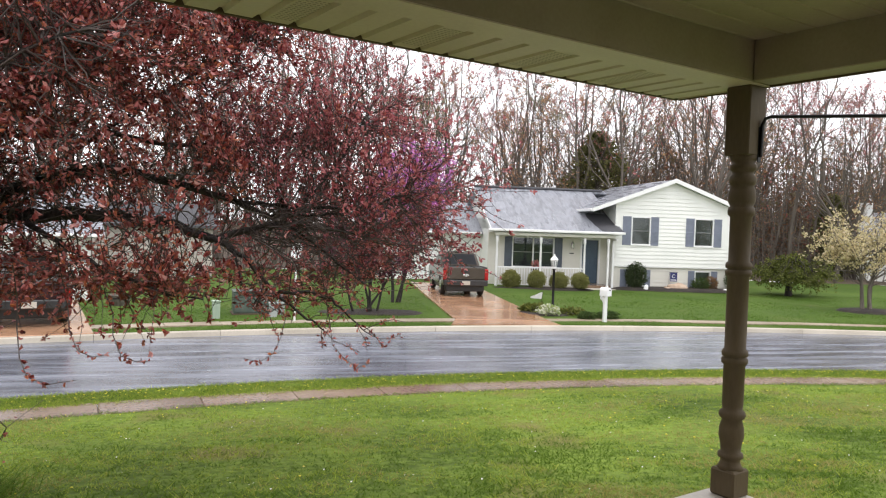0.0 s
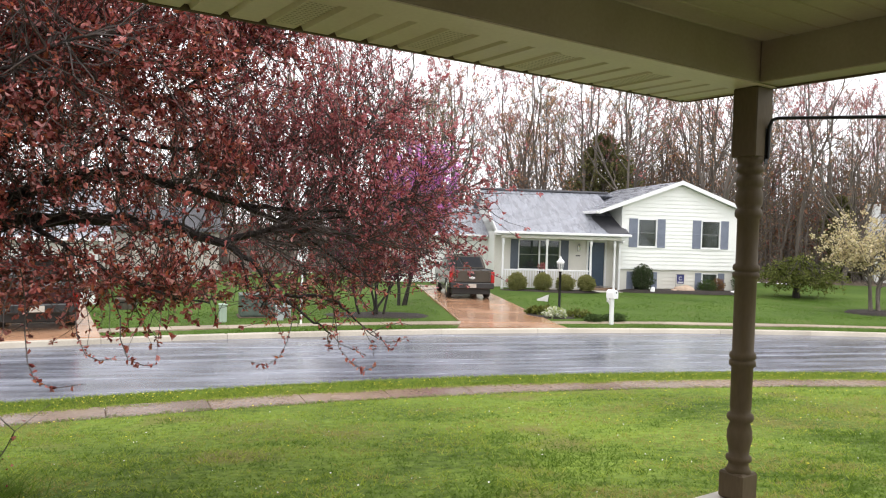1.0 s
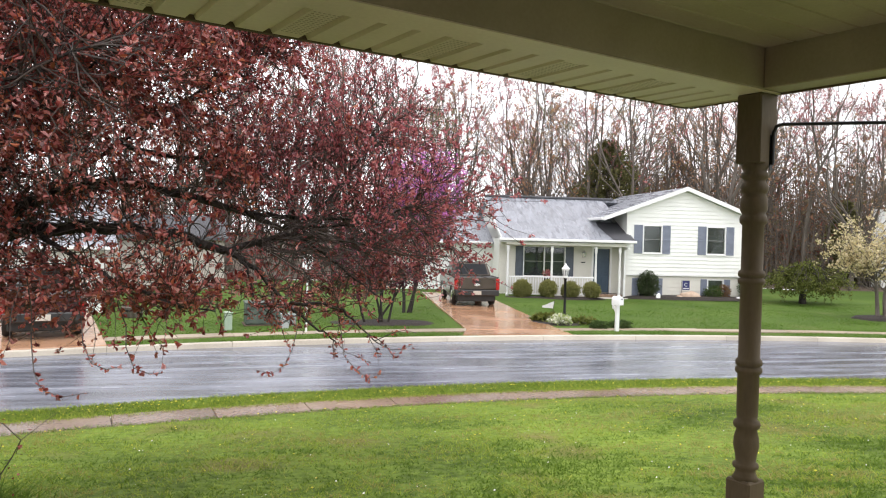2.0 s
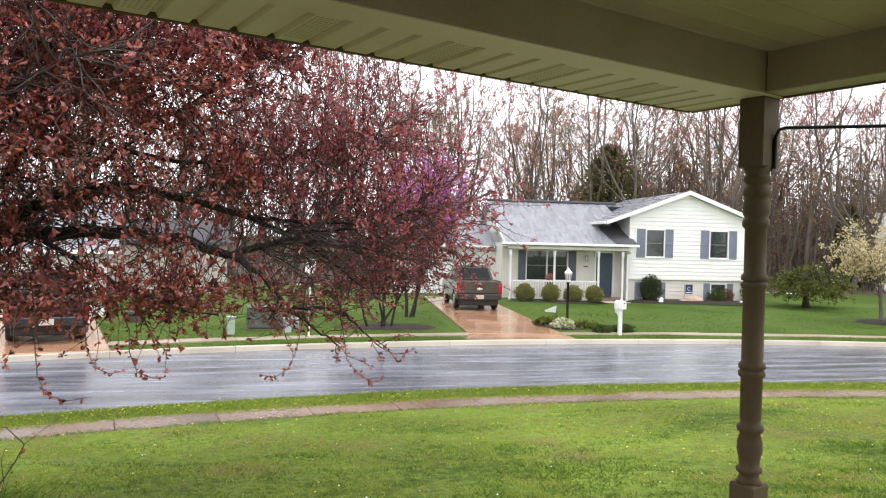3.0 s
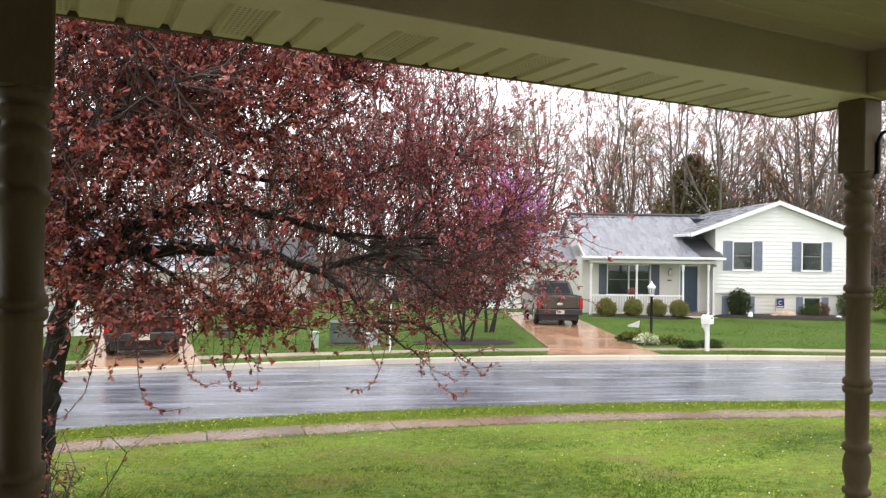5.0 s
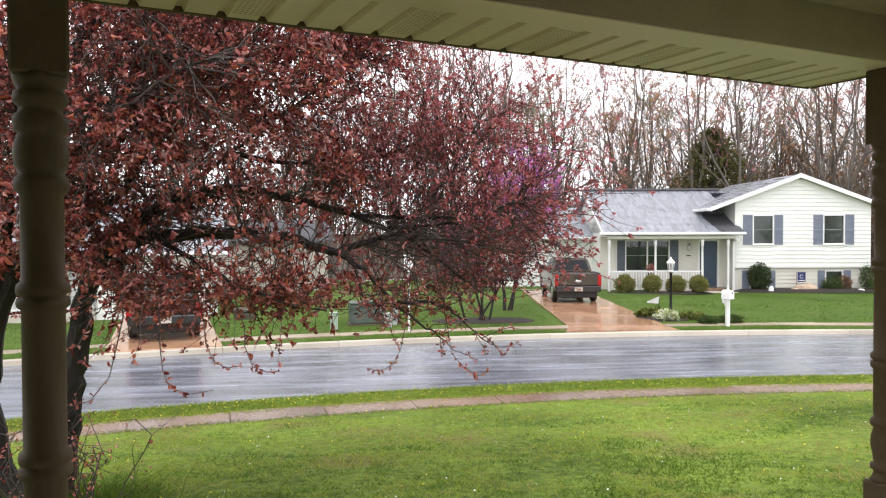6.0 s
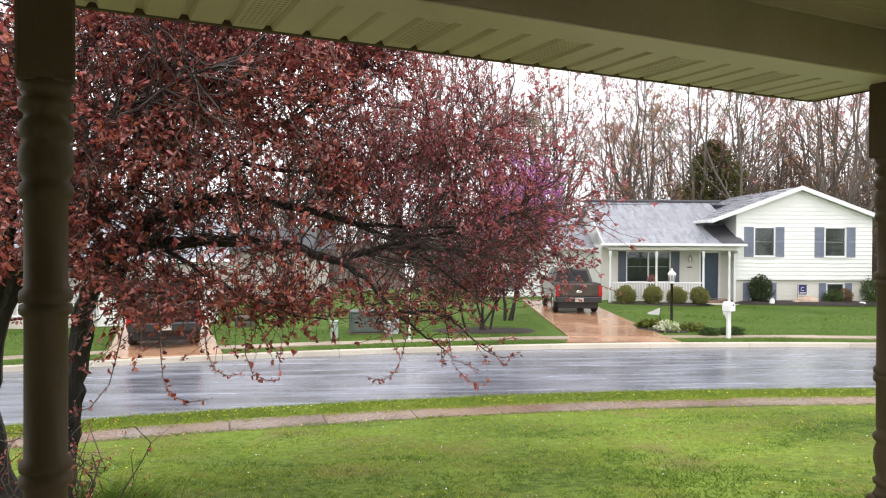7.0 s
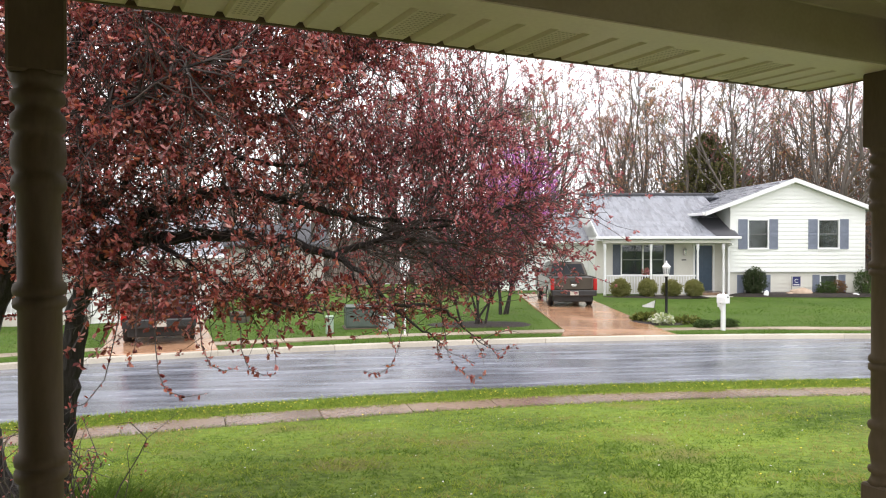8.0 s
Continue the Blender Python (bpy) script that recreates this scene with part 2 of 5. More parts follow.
class Tubes:
    """Collects tapered tubes and leaves for one mesh."""
    def __init__(self):
        self.v, self.f = [], []

    def tube(self, pts, r0, r1, sides=5):
        base, n, u = len(self.v), len(pts), None
        for i, p in enumerate(pts):
            d = (pts[min(i + 1, n - 1)] - pts[max(i - 1, 0)]).normalized()
            u = d.orthogonal() if u is None else u - d * u.dot(d)
            u = (u if u.length > 1e-5 else d.orthogonal()).normalized()
            w = d.cross(u)
            r = r0 + (r1 - r0) * i / (n - 1)
            for k in range(sides):
                a = 2 * math.pi * k / sides
                self.v.append(p + (u * math.cos(a) + w * math.sin(a)) * r)
        for i in range(n - 1):
            for k in range(sides):
                j = (k + 1) % sides
                o = base + i * sides
                self.f.append((o + k, o + j, o + sides + j, o + sides + k))

    def leaf(self, p, d, size, width=0.5, fold=0.25):
        d = d.normalized()
        u = d.orthogonal().normalized()
        u.rotate(Matrix.Rotation(random.uniform(0, 6.28), 3, d))
        w = d.cross(u)
        b = len(self.v)
        up, a, c = w * size * fold, u * size * width * 0.42, u * size * width * 0.5
        self.v += [p, p + d * size * 0.3 + a + up * 0.7, p + d * size * 0.68 + c + up, p + d * size, p + d * size * 0.68 - c + up, p + d * size * 0.3 - a + up * 0.7]
        self.f += [(b, b + 1, b + 2, b + 3), (b, b + 3, b + 4, b + 5)]

    def speck(self, p, size):
        b = len(self.v)
        self.v += [p, p + rvec(size * 0.6), p + rvec(size * 0.6)]
        self.f.append((b, b + 1, b + 2))

    def ob(self, name, material, parent=None, label=""):
        return mesh_ob(name, self.v, self.f, material, parent, label)


def rvec(s=1.0):
    return Vector((random.gauss(0, s), random.gauss(0, s), random.gauss(0, s)))


def bent(a, b, n, sway):
    """A wavering line from a to b."""
    pts = [a.lerp(b, i / n) for i in range(n + 1)]
    off = rvec(sway)
    return [p + off * math.sin(math.pi * i / n) + (rvec(sway * 0.3) if 0 < i < n else Vector((0, 0, 0))) for i, p in enumerate(pts)]


# ---- ground: lawns, road and pavements, all curving round one centre ----
CX, CX_NEAR, CY = 8.3, 6.9, -28.0        # the near edge bends round a point a little further west
R_WALK0, R_WALK1, R_KERB, R_FAR, R_FWALK0, R_FWALK1 = 40.73, 41.52, 42.45, 48.95, 50.2, 50.8


def near_r(x, y):
    return math.hypot(x - CX_NEAR, y - CY)


def ground_z(x, y):
    r = near_r(x, y)
    if r < R_KERB:
        s = min(1.0, max(0.0, (R_WALK0 - r) / 8.5))
        return 0.13 + 0.98 * (s * 0.85 + 0.15 * s * s)
    r = math.hypot(x - CX, y - CY)
    if r < R_FAR:
        return 0.0
    s = min(1.0, max(0.0, (r - 60) / 60))
    return 0.12 + (0.02 * math.sin(x * 0.7)) + 0.6 * s


def polar(r, a):
    cx = CX + (CX_NEAR - CX) * min(1, max(0, (45 - r) / 2))
    return (cx + r * math.sin(a), CY + r * math.cos(a))


def ring(name, rr, a0, a1, na, zf, material, label, category, kind="structure", parent=None):
    vs, fs = [], []
    for r in rr:
        for i in range(na + 1):
            x, y = polar(r, a0 + (a1 - a0) * i / na)
            vs.append((x, y, zf(x, y, r)))
    for j in range(len(rr) - 1):
        for i in range(na):
            o = j * (na + 1) + i
            fs.append((o, o + 1, o + na + 2, o + na + 1))
    return tagged(mesh_ob(name, vs, fs, material, parent, smooth=True), label, category, kind=kind)


def lump(x, y):
    return 0.02 * noise.noise((x * 0.9, y * 0.9, 0.3)) + 0.05 * noise.noise((x * 0.2, y * 0.2, 2.0))


steps_near = [0.5, 10, 18, 24, 28] + [29 + 0.4 * i for i in range(28)] + [R_WALK0]
ring("lawn_near", steps_near, -1.5, 1.5, 220, lambda x, y, r: ground_z(x, y) + lump(x, y) * min(1, (R_WALK0 - r) / 2), M_LAWN, "gently sloping spring lawn of uneven green grass", "lawn")
ring("verge_near", [R_WALK1, R_WALK1 + 0.2, R_WALK1 + 0.42, R_KERB - 0.08, R_KERB], -0.9, 0.9, 260, lambda x, y, r: (0.0 if r > R_KERB - 0.01 else 0.10 + 0.03 * noise.noise((x * 3, y * 3, 0)) * (r > R_WALK1 + 0.1)), M_LAWN, "narrow grass strip with dandelions between pavement and road", "grass verge")
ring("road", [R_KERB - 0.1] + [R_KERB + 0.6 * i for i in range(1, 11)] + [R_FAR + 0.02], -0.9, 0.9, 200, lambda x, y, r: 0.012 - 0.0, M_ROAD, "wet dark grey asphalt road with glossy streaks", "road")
far_steps = [R_FAR + 0.16, R_FAR + 0.5, R_FWALK0, R_FWALK1, 53, 55, 58, 62, 67, 73]
ring("ground", far_steps, -1.5, 1.5, 200, lambda x, y, r: ground_z(x, y) + lump(x, y) * (r > 53), M_FARLAWN, "green lawns of the houses across the road", "lawn")
ring("woodland_floor", [73, 76, 80, 86, 95, 110, 150, 250, 600, 3000], -1.5, 1.5, 160, lambda x, y, r: ground_z(x, y) + 2 * lump(x, y) * (r > 74), M_LITTER, "brown leaf litter floor of the wood", "ground")
# far kerb: one stone after another
kerb = thing("kerb", "pale concrete kerb along the wet road", "kerb", kind="structure")
da = 3.0 / R_FAR
for i in range(-12, 20):
    a0, a1 = i * da + 0.0001, (i + 1) * da - 0.0001
    bm = bmesh.new()
    sec = [(R_FAR, 0.0), (R_FAR + 0.035, 0.125), (R_FAR + 0.06, 0.14), (R_FAR + 0.2, 0.145), (R_FAR + 0.2, -0.05), (R_FAR, -0.05)]
    cols = []
    for k in range(4):
        a = a0 + (a1 - a0) * k / 3
        cols.append([bm.verts.new((*polar(r, a), z)) for r, z in sec])
    for p, q in zip(cols, cols[1:]):
        for k in range(len(sec)):
            bm.faces.new((p[k], q[k], q[(k + 1) % len(sec)], p[(k + 1) % len(sec)]))
    bm.faces.new(cols[0])
    bm.faces.new(cols[-1][::-1])
    part("kerb_stone", bm, M_KERB, kerb)


def slabs(name, r0, r1, width, i0, i1, z, material, label):
    """A pavement of single slabs round the bend."""
    top = thing(name, label, "pavement", kind="structure")
    d = width / r0
    for i in range(i0, i1):
        a0, a1 = i * d + 0.004 / r0, (i + 1) * d - 0.004 / r0
        bm = bmesh.new()
        tilt = random.uniform(-0.006, 0.006)
        rim = [(r0, a0), (r0, (a0 + a1) / 2), (r0, a1), (r1, a1), (r1, (a0 + a1) / 2), (r1, a0)]
        lo = [bm.verts.new((*polar(r, a), z - 0.1)) for r, a in rim]
        hi = [bm.verts.new((*polar(r, a), z + tilt)) for r, a in rim]
        inn = [bm.verts.new((*polar(r + (0.012 if r == r0 else -0.012), a + (0.012 / r0 if a == a0 else -0.012 / r0 if a == a1 else 0)), z + 0.012 + tilt)) for r, a in rim]
        bm.faces.new(inn)
        for k in range(6):
            j = (k + 1) % 6
            bm.faces.new((lo[k], lo[j], hi[j], hi[k]))
            bm.faces.new((hi[k], hi[j], inn[j], inn[k]))
        part("slab", bm, material, top)
    return top


slabs("pavement_near", R_WALK0, R_WALK1, 1.5, -16, 16, 0.115, M_WALK, "wet brown concrete pavement slabs beside the lawn")
slabs("pavement_far", R_FWALK0, R_FWALK1, 1.5, -20, 26, 0.135, M_FARWALK, "tan wet concrete pavement slabs across the road")

# ---- the porch that the camera stands on ----
PA = radians(70)                                   # heading of its front edge, from +y towards +x
RP, E1 = Vector((2.91, 3.90, 0)), Vector((math.sin(PA), math.cos(PA), 0))
PORCH = Matrix.Translation(RP) @ Matrix.Rotation(math.pi / 2 - PA, 4, "Z")   # local x along the front, local y outward
Z_FLOOR, Z_BEAM, Z_CEIL, SPAN = 1.49, 3.945, 4.175, 4.125


def place(ob, m):
    ob.matrix_world = m
    return ob


floor = tagged(place(part("porch_floor", box(-7.5, 0.1, -3.6, 0.14, Z_FLOOR - 0.14, Z_FLOOR, 0.012), M_SLAB), PORCH), "pale painted porch floor slab with a plain edge", "floor", kind="structure")
tagged(place(part("porch_base", box(-7.4, 0.05, -3.55, 0.08, 0.3, Z_FLOOR - 0.142), M_CONCRETE), PORCH), "plain concrete base under the porch floor", "base", kind="structure")
beam_f = tagged(place(part("porch_beam_front", box(-7.5, 0.08, -0.105, 0.085, Z_BEAM, Z_CEIL + 0.1, 0.006), M_PORCH), PORCH), "olive tan boxed porch beam over the posts", "beam", kind="structure")
beam_s = tagged(place(part("porch_beam_side", box(-0.105, 0.08, -3.6, -0.107, Z_BEAM, Z_CEIL + 0.1, 0.006), M_PORCH), PORCH), "olive tan boxed side beam of the porch", "beam", kind="structure")


def panelled(x0, x1, y0, y1, z, pitch, groove, rise, along="y"):
    """Boards side by side, seen from below, with v-grooves between them."""
    vs, fs = [], []
    n = round((x1 - x0) / pitch)
    pitch = (x1 - x0) / n
    prof = []
    for i in range(n):
        a = x0 + i * pitch
        prof += [(a, z), (a + pitch - groove, z), (a + pitch - groove * 0.75, z + rise), (a + pitch - groove * 0.25, z + rise)]
    prof.append((x0 + n * pitch, z))
    for a, h in prof:
        for b in (y0, y1):
            vs.append((a, b, h) if along == "y" else (b, a, h))
        for b in (y1, y0):
            vs.append((a, b, z + 0.05) if along == "y" else (b, a, z + 0.05))
    for i in range(len(prof) - 1):
        o = i * 4
        for k in range(4):
            fs.append((o + k, o + (k + 1) % 4, o + 4 + (k + 1) % 4, o + 4 + k))
    return vs, fs


SOFF = 0.55
vs, fs = panelled(-7.5, 0.07, 0.087, SOFF, Z_BEAM - 0.004, 0.17, 0.045, 0.02)
tagged(place(mesh_ob("soffit_front", vs, fs, M_SOFFIT), PORCH), "cream grooved metal soffit panels under the eave", "soffit", kind="structure")
tagged(place(part("beam_cover", box(-7.5, 0.078, -0.104, 0.086, Z_BEAM - 0.008, Z_BEAM - 0.002), M_SOFFIT), PORCH), "cream metal cover under the front beam", "trim", kind="structure")
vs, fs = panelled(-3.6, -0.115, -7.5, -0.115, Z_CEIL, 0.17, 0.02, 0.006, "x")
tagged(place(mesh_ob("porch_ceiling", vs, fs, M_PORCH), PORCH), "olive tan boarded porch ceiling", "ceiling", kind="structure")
tagged(place(part("ceiling_backing", box(-7.5, -0.106, -3.6, -0.106, Z_CEIL + 0.055, Z_CEIL + 0.09), M_ROOF_DARK), PORCH), "dark boarding over the porch ceiling", "ceiling", kind="structure")
tagged(place(part("eave_trim", box(-7.5, 0.08, SOFF, SOFF + 0.03, Z_BEAM - 0.008, Z_BEAM + 0.2, 0.004), M_POST), PORCH), "dark edge trim along the eave", "trim", kind="structure")
tagged(place(part("side_trim", box(0.071, 0.084, -3.6, SOFF - 0.002, Z_BEAM - 0.012, Z_BEAM + 0.3, 0.004), M_POST), PORCH), "trim board along the porch gable side", "trim", kind="structure")
tagged(place(part("porch_roof", prism([(SOFF + 0.06, Z_BEAM + 0.2), (-3.9, Z_BEAM + 1.7), (-3.9, Z_BEAM + 1.78), (SOFF + 0.06, Z_BEAM + 0.28)], -7.6, 0.2, "x"), M_ROOF_DARK), PORCH), "shingled porch roof", "roof", kind="structure")
tagged(place(part("wall_house", box(-7.5, 0.1, -3.75, -3.6, 0.3, Z_BEAM + 1.6), M_SIDING), PORCH), "white sided house wall behind the porch", "wall", kind="structure")
tagged(place(part("wall_porch_end", box(-7.65, -7.5, -3.75, 0.3, 0.3, Z_BEAM + 0.6), M_SIDING), PORCH), "white sided wall at the porch end", "wall", kind="structure")


def porch_post():
    """A turned post: square base and head, rings and a vase between."""
    h = Z_BEAM - 0.008 - Z_FLOOR
    e = thing("porch_post", "taupe painted turned wooden porch post with ringed shaft", "post", group="porch posts")
    s = 0.081
    part("base_block", box(-s, s, -s, s, 0.0, 0.165, 0.012), M_POST, e)
    part("head_block", box(-s, s, -s, s, 2.038, h, 0.008), M_POST, e)
    prof = [(0.078, 0.16), (0.064, 0.185), (0.057, 0.205), (0.057, 0.222), (0.072, 0.23), (0.075, 0.243), (0.072, 0.256), (0.057, 0.264), (0.062, 0.31), (0.073, 0.36), (0.071, 0.41), (0.057, 0.46), (0.073, 0.472), (0.078, 0.49),
            (0.073, 0.508), (0.057, 0.52), (0.061, 0.55), (0.062, 0.79), (0.075, 0.80), (0.077, 0.815), (0.075, 0.83), (0.062, 0.837), (0.075, 0.845), (0.077, 0.86), (0.074, 0.875), (0.062, 0.885),
            (0.062, 1.32), (0.075, 1.33), (0.077, 1.343), (0.074, 1.357), (0.062, 1.363), (0.075, 1.37), (0.077, 1.385), (0.074, 1.40), (0.062, 1.41), (0.062, 1.675), (0.076, 1.69),
            (0.078, 1.71), (0.074, 1.73), (0.064, 1.738), (0.076, 1.765), (0.079, 1.80), (0.076, 1.835), (0.064, 1.86), (0.075, 1.872), (0.079, 1.895), (0.076, 1.917), (0.062, 1.93), (0.062, 1.945),
            (0.076, 1.957), (0.078, 1.972), (0.076, 1.987), (0.064, 1.995), (0.073, 2.015), (0.082, 2.045)]
    part("shaft", lathe(prof, 24), M_POST, e, smooth=True)
    return e


post = porch_post()
post.matrix_world = PORCH @ Matrix.Translation((0, 0, Z_FLOOR))
copy_thing(post, PORCH @ Matrix.Translation((-SPAN, 0, Z_FLOOR)))

# ventilated soffit panels: rows of small dark slots
vent = bmesh.new()
for i in range(0, 44, 4):
    x0 = -7.5 + i * 7.57 / 45 + 0.012
    for a in range(6):
        for b in range(14):
            add_box(vent, x0 + a * 0.021, x0 + a * 0.021 + 0.012, 0.12 + b * 0.027, 0.128 + b * 0.027, Z_BEAM - 0.0055, Z_BEAM - 0.0045)
M_VENT = mat("shaded_soffit_slot", (0.36, 0.30, 0.20), (0.42, 0.35, 0.24), 4, 40, 0.6, 0.05, 0.002)
tagged(place(part("soffit_vents", vent, M_VENT), PORCH), "rows of small ventilation slots in the soffit", "vent", kind="stuff")

# ---- the split-level house across the road ----
M_GREYBAR = mat("grey_sash_paint", (0.22, 0.23, 0.23), (0.30, 0.31, 0.31), 4, 50, 0.5, 0.05, 0.002)
HOUSE = pose(21.23, 34.5, 0, 0, 0, -6.5)


def lap_profile(z0, z1, thick, step=0.2):
    """Section of lapped siding: each course leans out over the one below."""
    n = max(1, round((z1 - z0) / step))
    prof = []
    for i in range(n):
        prof += [(-0.026, z0 + (z1 - z0) * i / n), (-0.002, z0 + (z1 - z0) * (i + 1) / n)]
    return prof + [(thick, z1), (thick, z0)]


def wall_part(parent, name, x0, x1, y, z0, z1, material, thick=0.2, openings=()):
    """A sided wall that faces -y at y, a panel at a time; openings (x0, x1, z0, z1) go through it."""
    xs = sorted({x0, x1, *[v for o in openings for v in o[:2]]})
    for a, b in zip(xs, xs[1:]):
        cuts = sorted(o[2:] for o in openings if o[0] <= a + 1e-4 and o[1] >= b - 1e-4)
        lo = z0
        for c0, c1 in [*cuts, (z1, z1)]:
            if c0 - lo > 0.01:
                part(name, prism(lap_profile(lo, c0, thick), a, b, "x"), material, parent).location = (0, y, 0)
            lo = c1


def gable_siding(x0, x1, z0, z1, cut):
    """Lapped courses that narrow towards the peak; cut(z): the width left at that height."""
    bm = bmesh.new()
    n = round((z1 - z0) / 0.2)
    last = None
    for i in range(n):
        za, zb = z0 + (z1 - z0) * i / n, z0 + (z1 - z0) * (i + 1) / n
        for y, z in ((-0.026, za), (-0.002, zb)):
            a, b = cut(z)
            row = [bm.verts.new((max(a, x0), y, z)), bm.verts.new((min(b, x1), y, z))]
            if last:
                bm.faces.new((last[0], last[1], row[1], row[0]))
            last = row
    return bm


def window_part(parent, x0, x1, y, z0, z1, sashes=1, rows=2, curtain=True):
    """A window in its opening: frame, panes, sash bars, sill."""
    bm = bmesh.new()
    f = 0.06
    for a in ((x0 - f, x0, z0 - f, z1 + f), (x1, x1 + f, z0 - f, z1 + f), (x0, x1, z1, z1 + f), (x0, x1, z0 - f, z0)):
        add_box(bm, a[0], a[1], y - 0.04, y + 0.05, a[2], a[3], 0.005)
    w = part("window", bm, M_WHITE, parent)
    step = (x1 - x0) / sashes
    for i in range(sashes):
        a, b = x0 + i * step, x0 + (i + 1) * step
        if i:
            part("mullion", box(a - 0.035, a + 0.035, y - 0.03, y + 0.05, z0, z1, 0.004), M_WHITE, w)
        for j in range(rows):
            c, d = z0 + (z1 - z0) * j / rows, z0 + (z1 - z0) * (j + 1) / rows
            part("pane", box(a, b, y + 0.035 + 0.01 * j, y + 0.04 + 0.01 * j, c, d), M_GLASS, w)
            if j:
                part("sash_bar", box(a, b, y + 0.0, y + 0.03, c - 0.016, c + 0.016, 0.003), M_GREYBAR, w)
    part("sill", box(x0 - 0.09, x1 + 0.09, y - 0.07, y + 0.0, z0 - 0.1, z0 - 0.062, 0.006), M_WHITE, w)
    return w


def shutter(parent, x0, x1, y, z0, z1, material):
    bm = box(x0, x1, y - 0.035, y - 0.019, z0, z1)
    for a in ((x0, x0 + 0.05, z0, z1), (x1 - 0.05, x1, z0, z1), (x0 + 0.05, x1 - 0.05, z0, z0 + 0.07), (x0 + 0.05, x1 - 0.05, z1 - 0.07, z1), (x0 + 0.05, x1 - 0.05, (z0 + z1) / 2 - 0.04, (z0 + z1) / 2 + 0.04)):
        add_box(bm, a[0], a[1], y - 0.055, y - 0.035, a[2], a[3], 0.004)
    z = z0 + 0.1
    while z < z1 - 0.1:
        if abs(z - (z0 + z1) / 2) > 0.08:
            add_box(bm, x0 + 0.05, x1 - 0.05, y - 0.05, y - 0.036, z, z + 0.03)
        z += 0.055
    return part("shutter", bm, material, parent)


def shingle_slope(parent, name, x0, x1, low, high, material, axis="x", thick=0.12, step=0.15):
    """A roof slope of lapped courses from low (y, z) to high (y, z), drawn along x (or the same turned, along y)."""
    (ya, za), (yb, zb) = low, high
    n = max(3, int(math.hypot(yb - ya, zb - za) / step))
    prof = []
    for i in range(n):
        t0, t1 = i / n, (i + 1) / n
        prof += [(ya + (yb - ya) * t0, za + (zb - za) * t0 + 0.014), (ya + (yb - ya) * t1, za + (zb - za) * t1 + 0.004)]
    prof += [(yb, zb - thick), (ya, za - thick)]
    return part(name, prism(prof, x0, x1, axis), material, parent)


house = thing("split_level_house", "white sided split-level house with grey shingle roof and front porch", "house", HOUSE)
PK, SL = -0.05, 0.375                     # gable peak and slope of the wing
gz = lambda x: 5.72 - SL * abs(x - PK)
cut = lambda z: (PK - (5.72 - z) / SL, PK + (5.72 - z) / SL)
W1, W2 = (-2.19, -1.27, 2.5, 3.84), (1.25, 2.2, 2.5, 3.84)
wall_part(house, "wall", -3.11, 3.53, 0, 1.36, 4.3, M_SIDING, openings=(W1, W2))
g = part("gable_wall", gable_siding(-3.11, 3.53, 4.3, 5.68, cut), M_SIDING, house)
bm = prism([(-3.11, 4.25), (3.53, 4.25), (3.53, gz(3.53)), (PK, 5.7), (-3.11, gz(-3.11))], 0.003, 0.2)
part("gable_core", bm, M_SIDING, house)
part("overhang_soffit", box(-3.11, 3.53, -0.02, 0.45, 1.3, 1.358), M_WHITE, house)
L1, L2 = (-2.3, -1.5, 0.12, 1.1), (1.42, 2.2, 0.12, 1.1)
wall_part(house, "lower_wall", -3.1, 3.5, 0.12, -0.05, 1.3, M_CREAM, openings=(L1, L2))
part("side_wall", box(-3.11, -3.0, 0.2, 8.5, 0.0, 4.5), M_SIDING, house)
part("side_wall", box(3.42, 3.53, 0.2, 8.5, 0.0, 4.5), M_SIDING, house)
part("back_wall", box(-9.6, 3.5, 8.5, 8.7, 0, 4.5), M_SIDING, house)
for w, s in ((W1, 1), (W2, 1)):
    wp = window_part(house, w[0], w[1], 0.0, w[2], w[3])
    part("curtain", box(w[0], w[1], 0.12, 0.13, w[2], w[3]), M_CURTAIN, wp)
    shutter(house, w[0] - 0.53, w[0] - 0.08, 0, w[2] - 0.07, w[3] + 0.06, M_SHUTTER)
    shutter(house, w[1] + 0.08, w[1] + 0.5, 0, w[2] - 0.07, w[3] + 0.06, M_SHUTTER)
for w in (L1, L2):
    wp = window_part(house, w[0], w[1], 0.12, w[2], w[3])
    part("curtain", box(w[0], w[1], 0.25, 0.26, w[2], w[3]), M_CURTAIN, wp)
    shutter(house, w[0] - 0.42, w[0] - 0.08, 0.12, w[2] - 0.07, w[3] + 0.06, M_SHUTTER)
    shutter(house, w[1] + 0.08, w[1] + 0.42, 0.12, w[2] - 0.07, w[3] + 0.06, M_SHUTTER)


def wing_slope(x_low, name):
    zl = 5.88 - SL * abs(x_low - PK)
    ob = shingle_slope(house, name, -0.32, 8.8, (x_low, zl), (PK, 5.88), M_ROOF, "y")
    return ob, zl


_, zl = wing_slope(-4.45, "roof_slope")
_, zr = wing_slope(3.9, "roof_slope")
for xl, z_l in ((-4.45, zl), (3.9, zr)):
    part("rake_board", prism([(xl, z_l + 0.03), (PK, 5.91), (PK, 5.70), (xl, z_l - 0.17)], -0.36, -0.325), M_WHITE, house)
    part("rake_soffit", prism([(xl, z_l - 0.125), (PK, 5.755), (PK, 5.735), (xl, z_l - 0.145)], -0.32, -0.02), M_WHITE, house)
part("gutter", box(-4.6, -4.46, -0.34, 8.7, zl - 0.14, zl + 0.0, 0.02), M_WHITE, house)
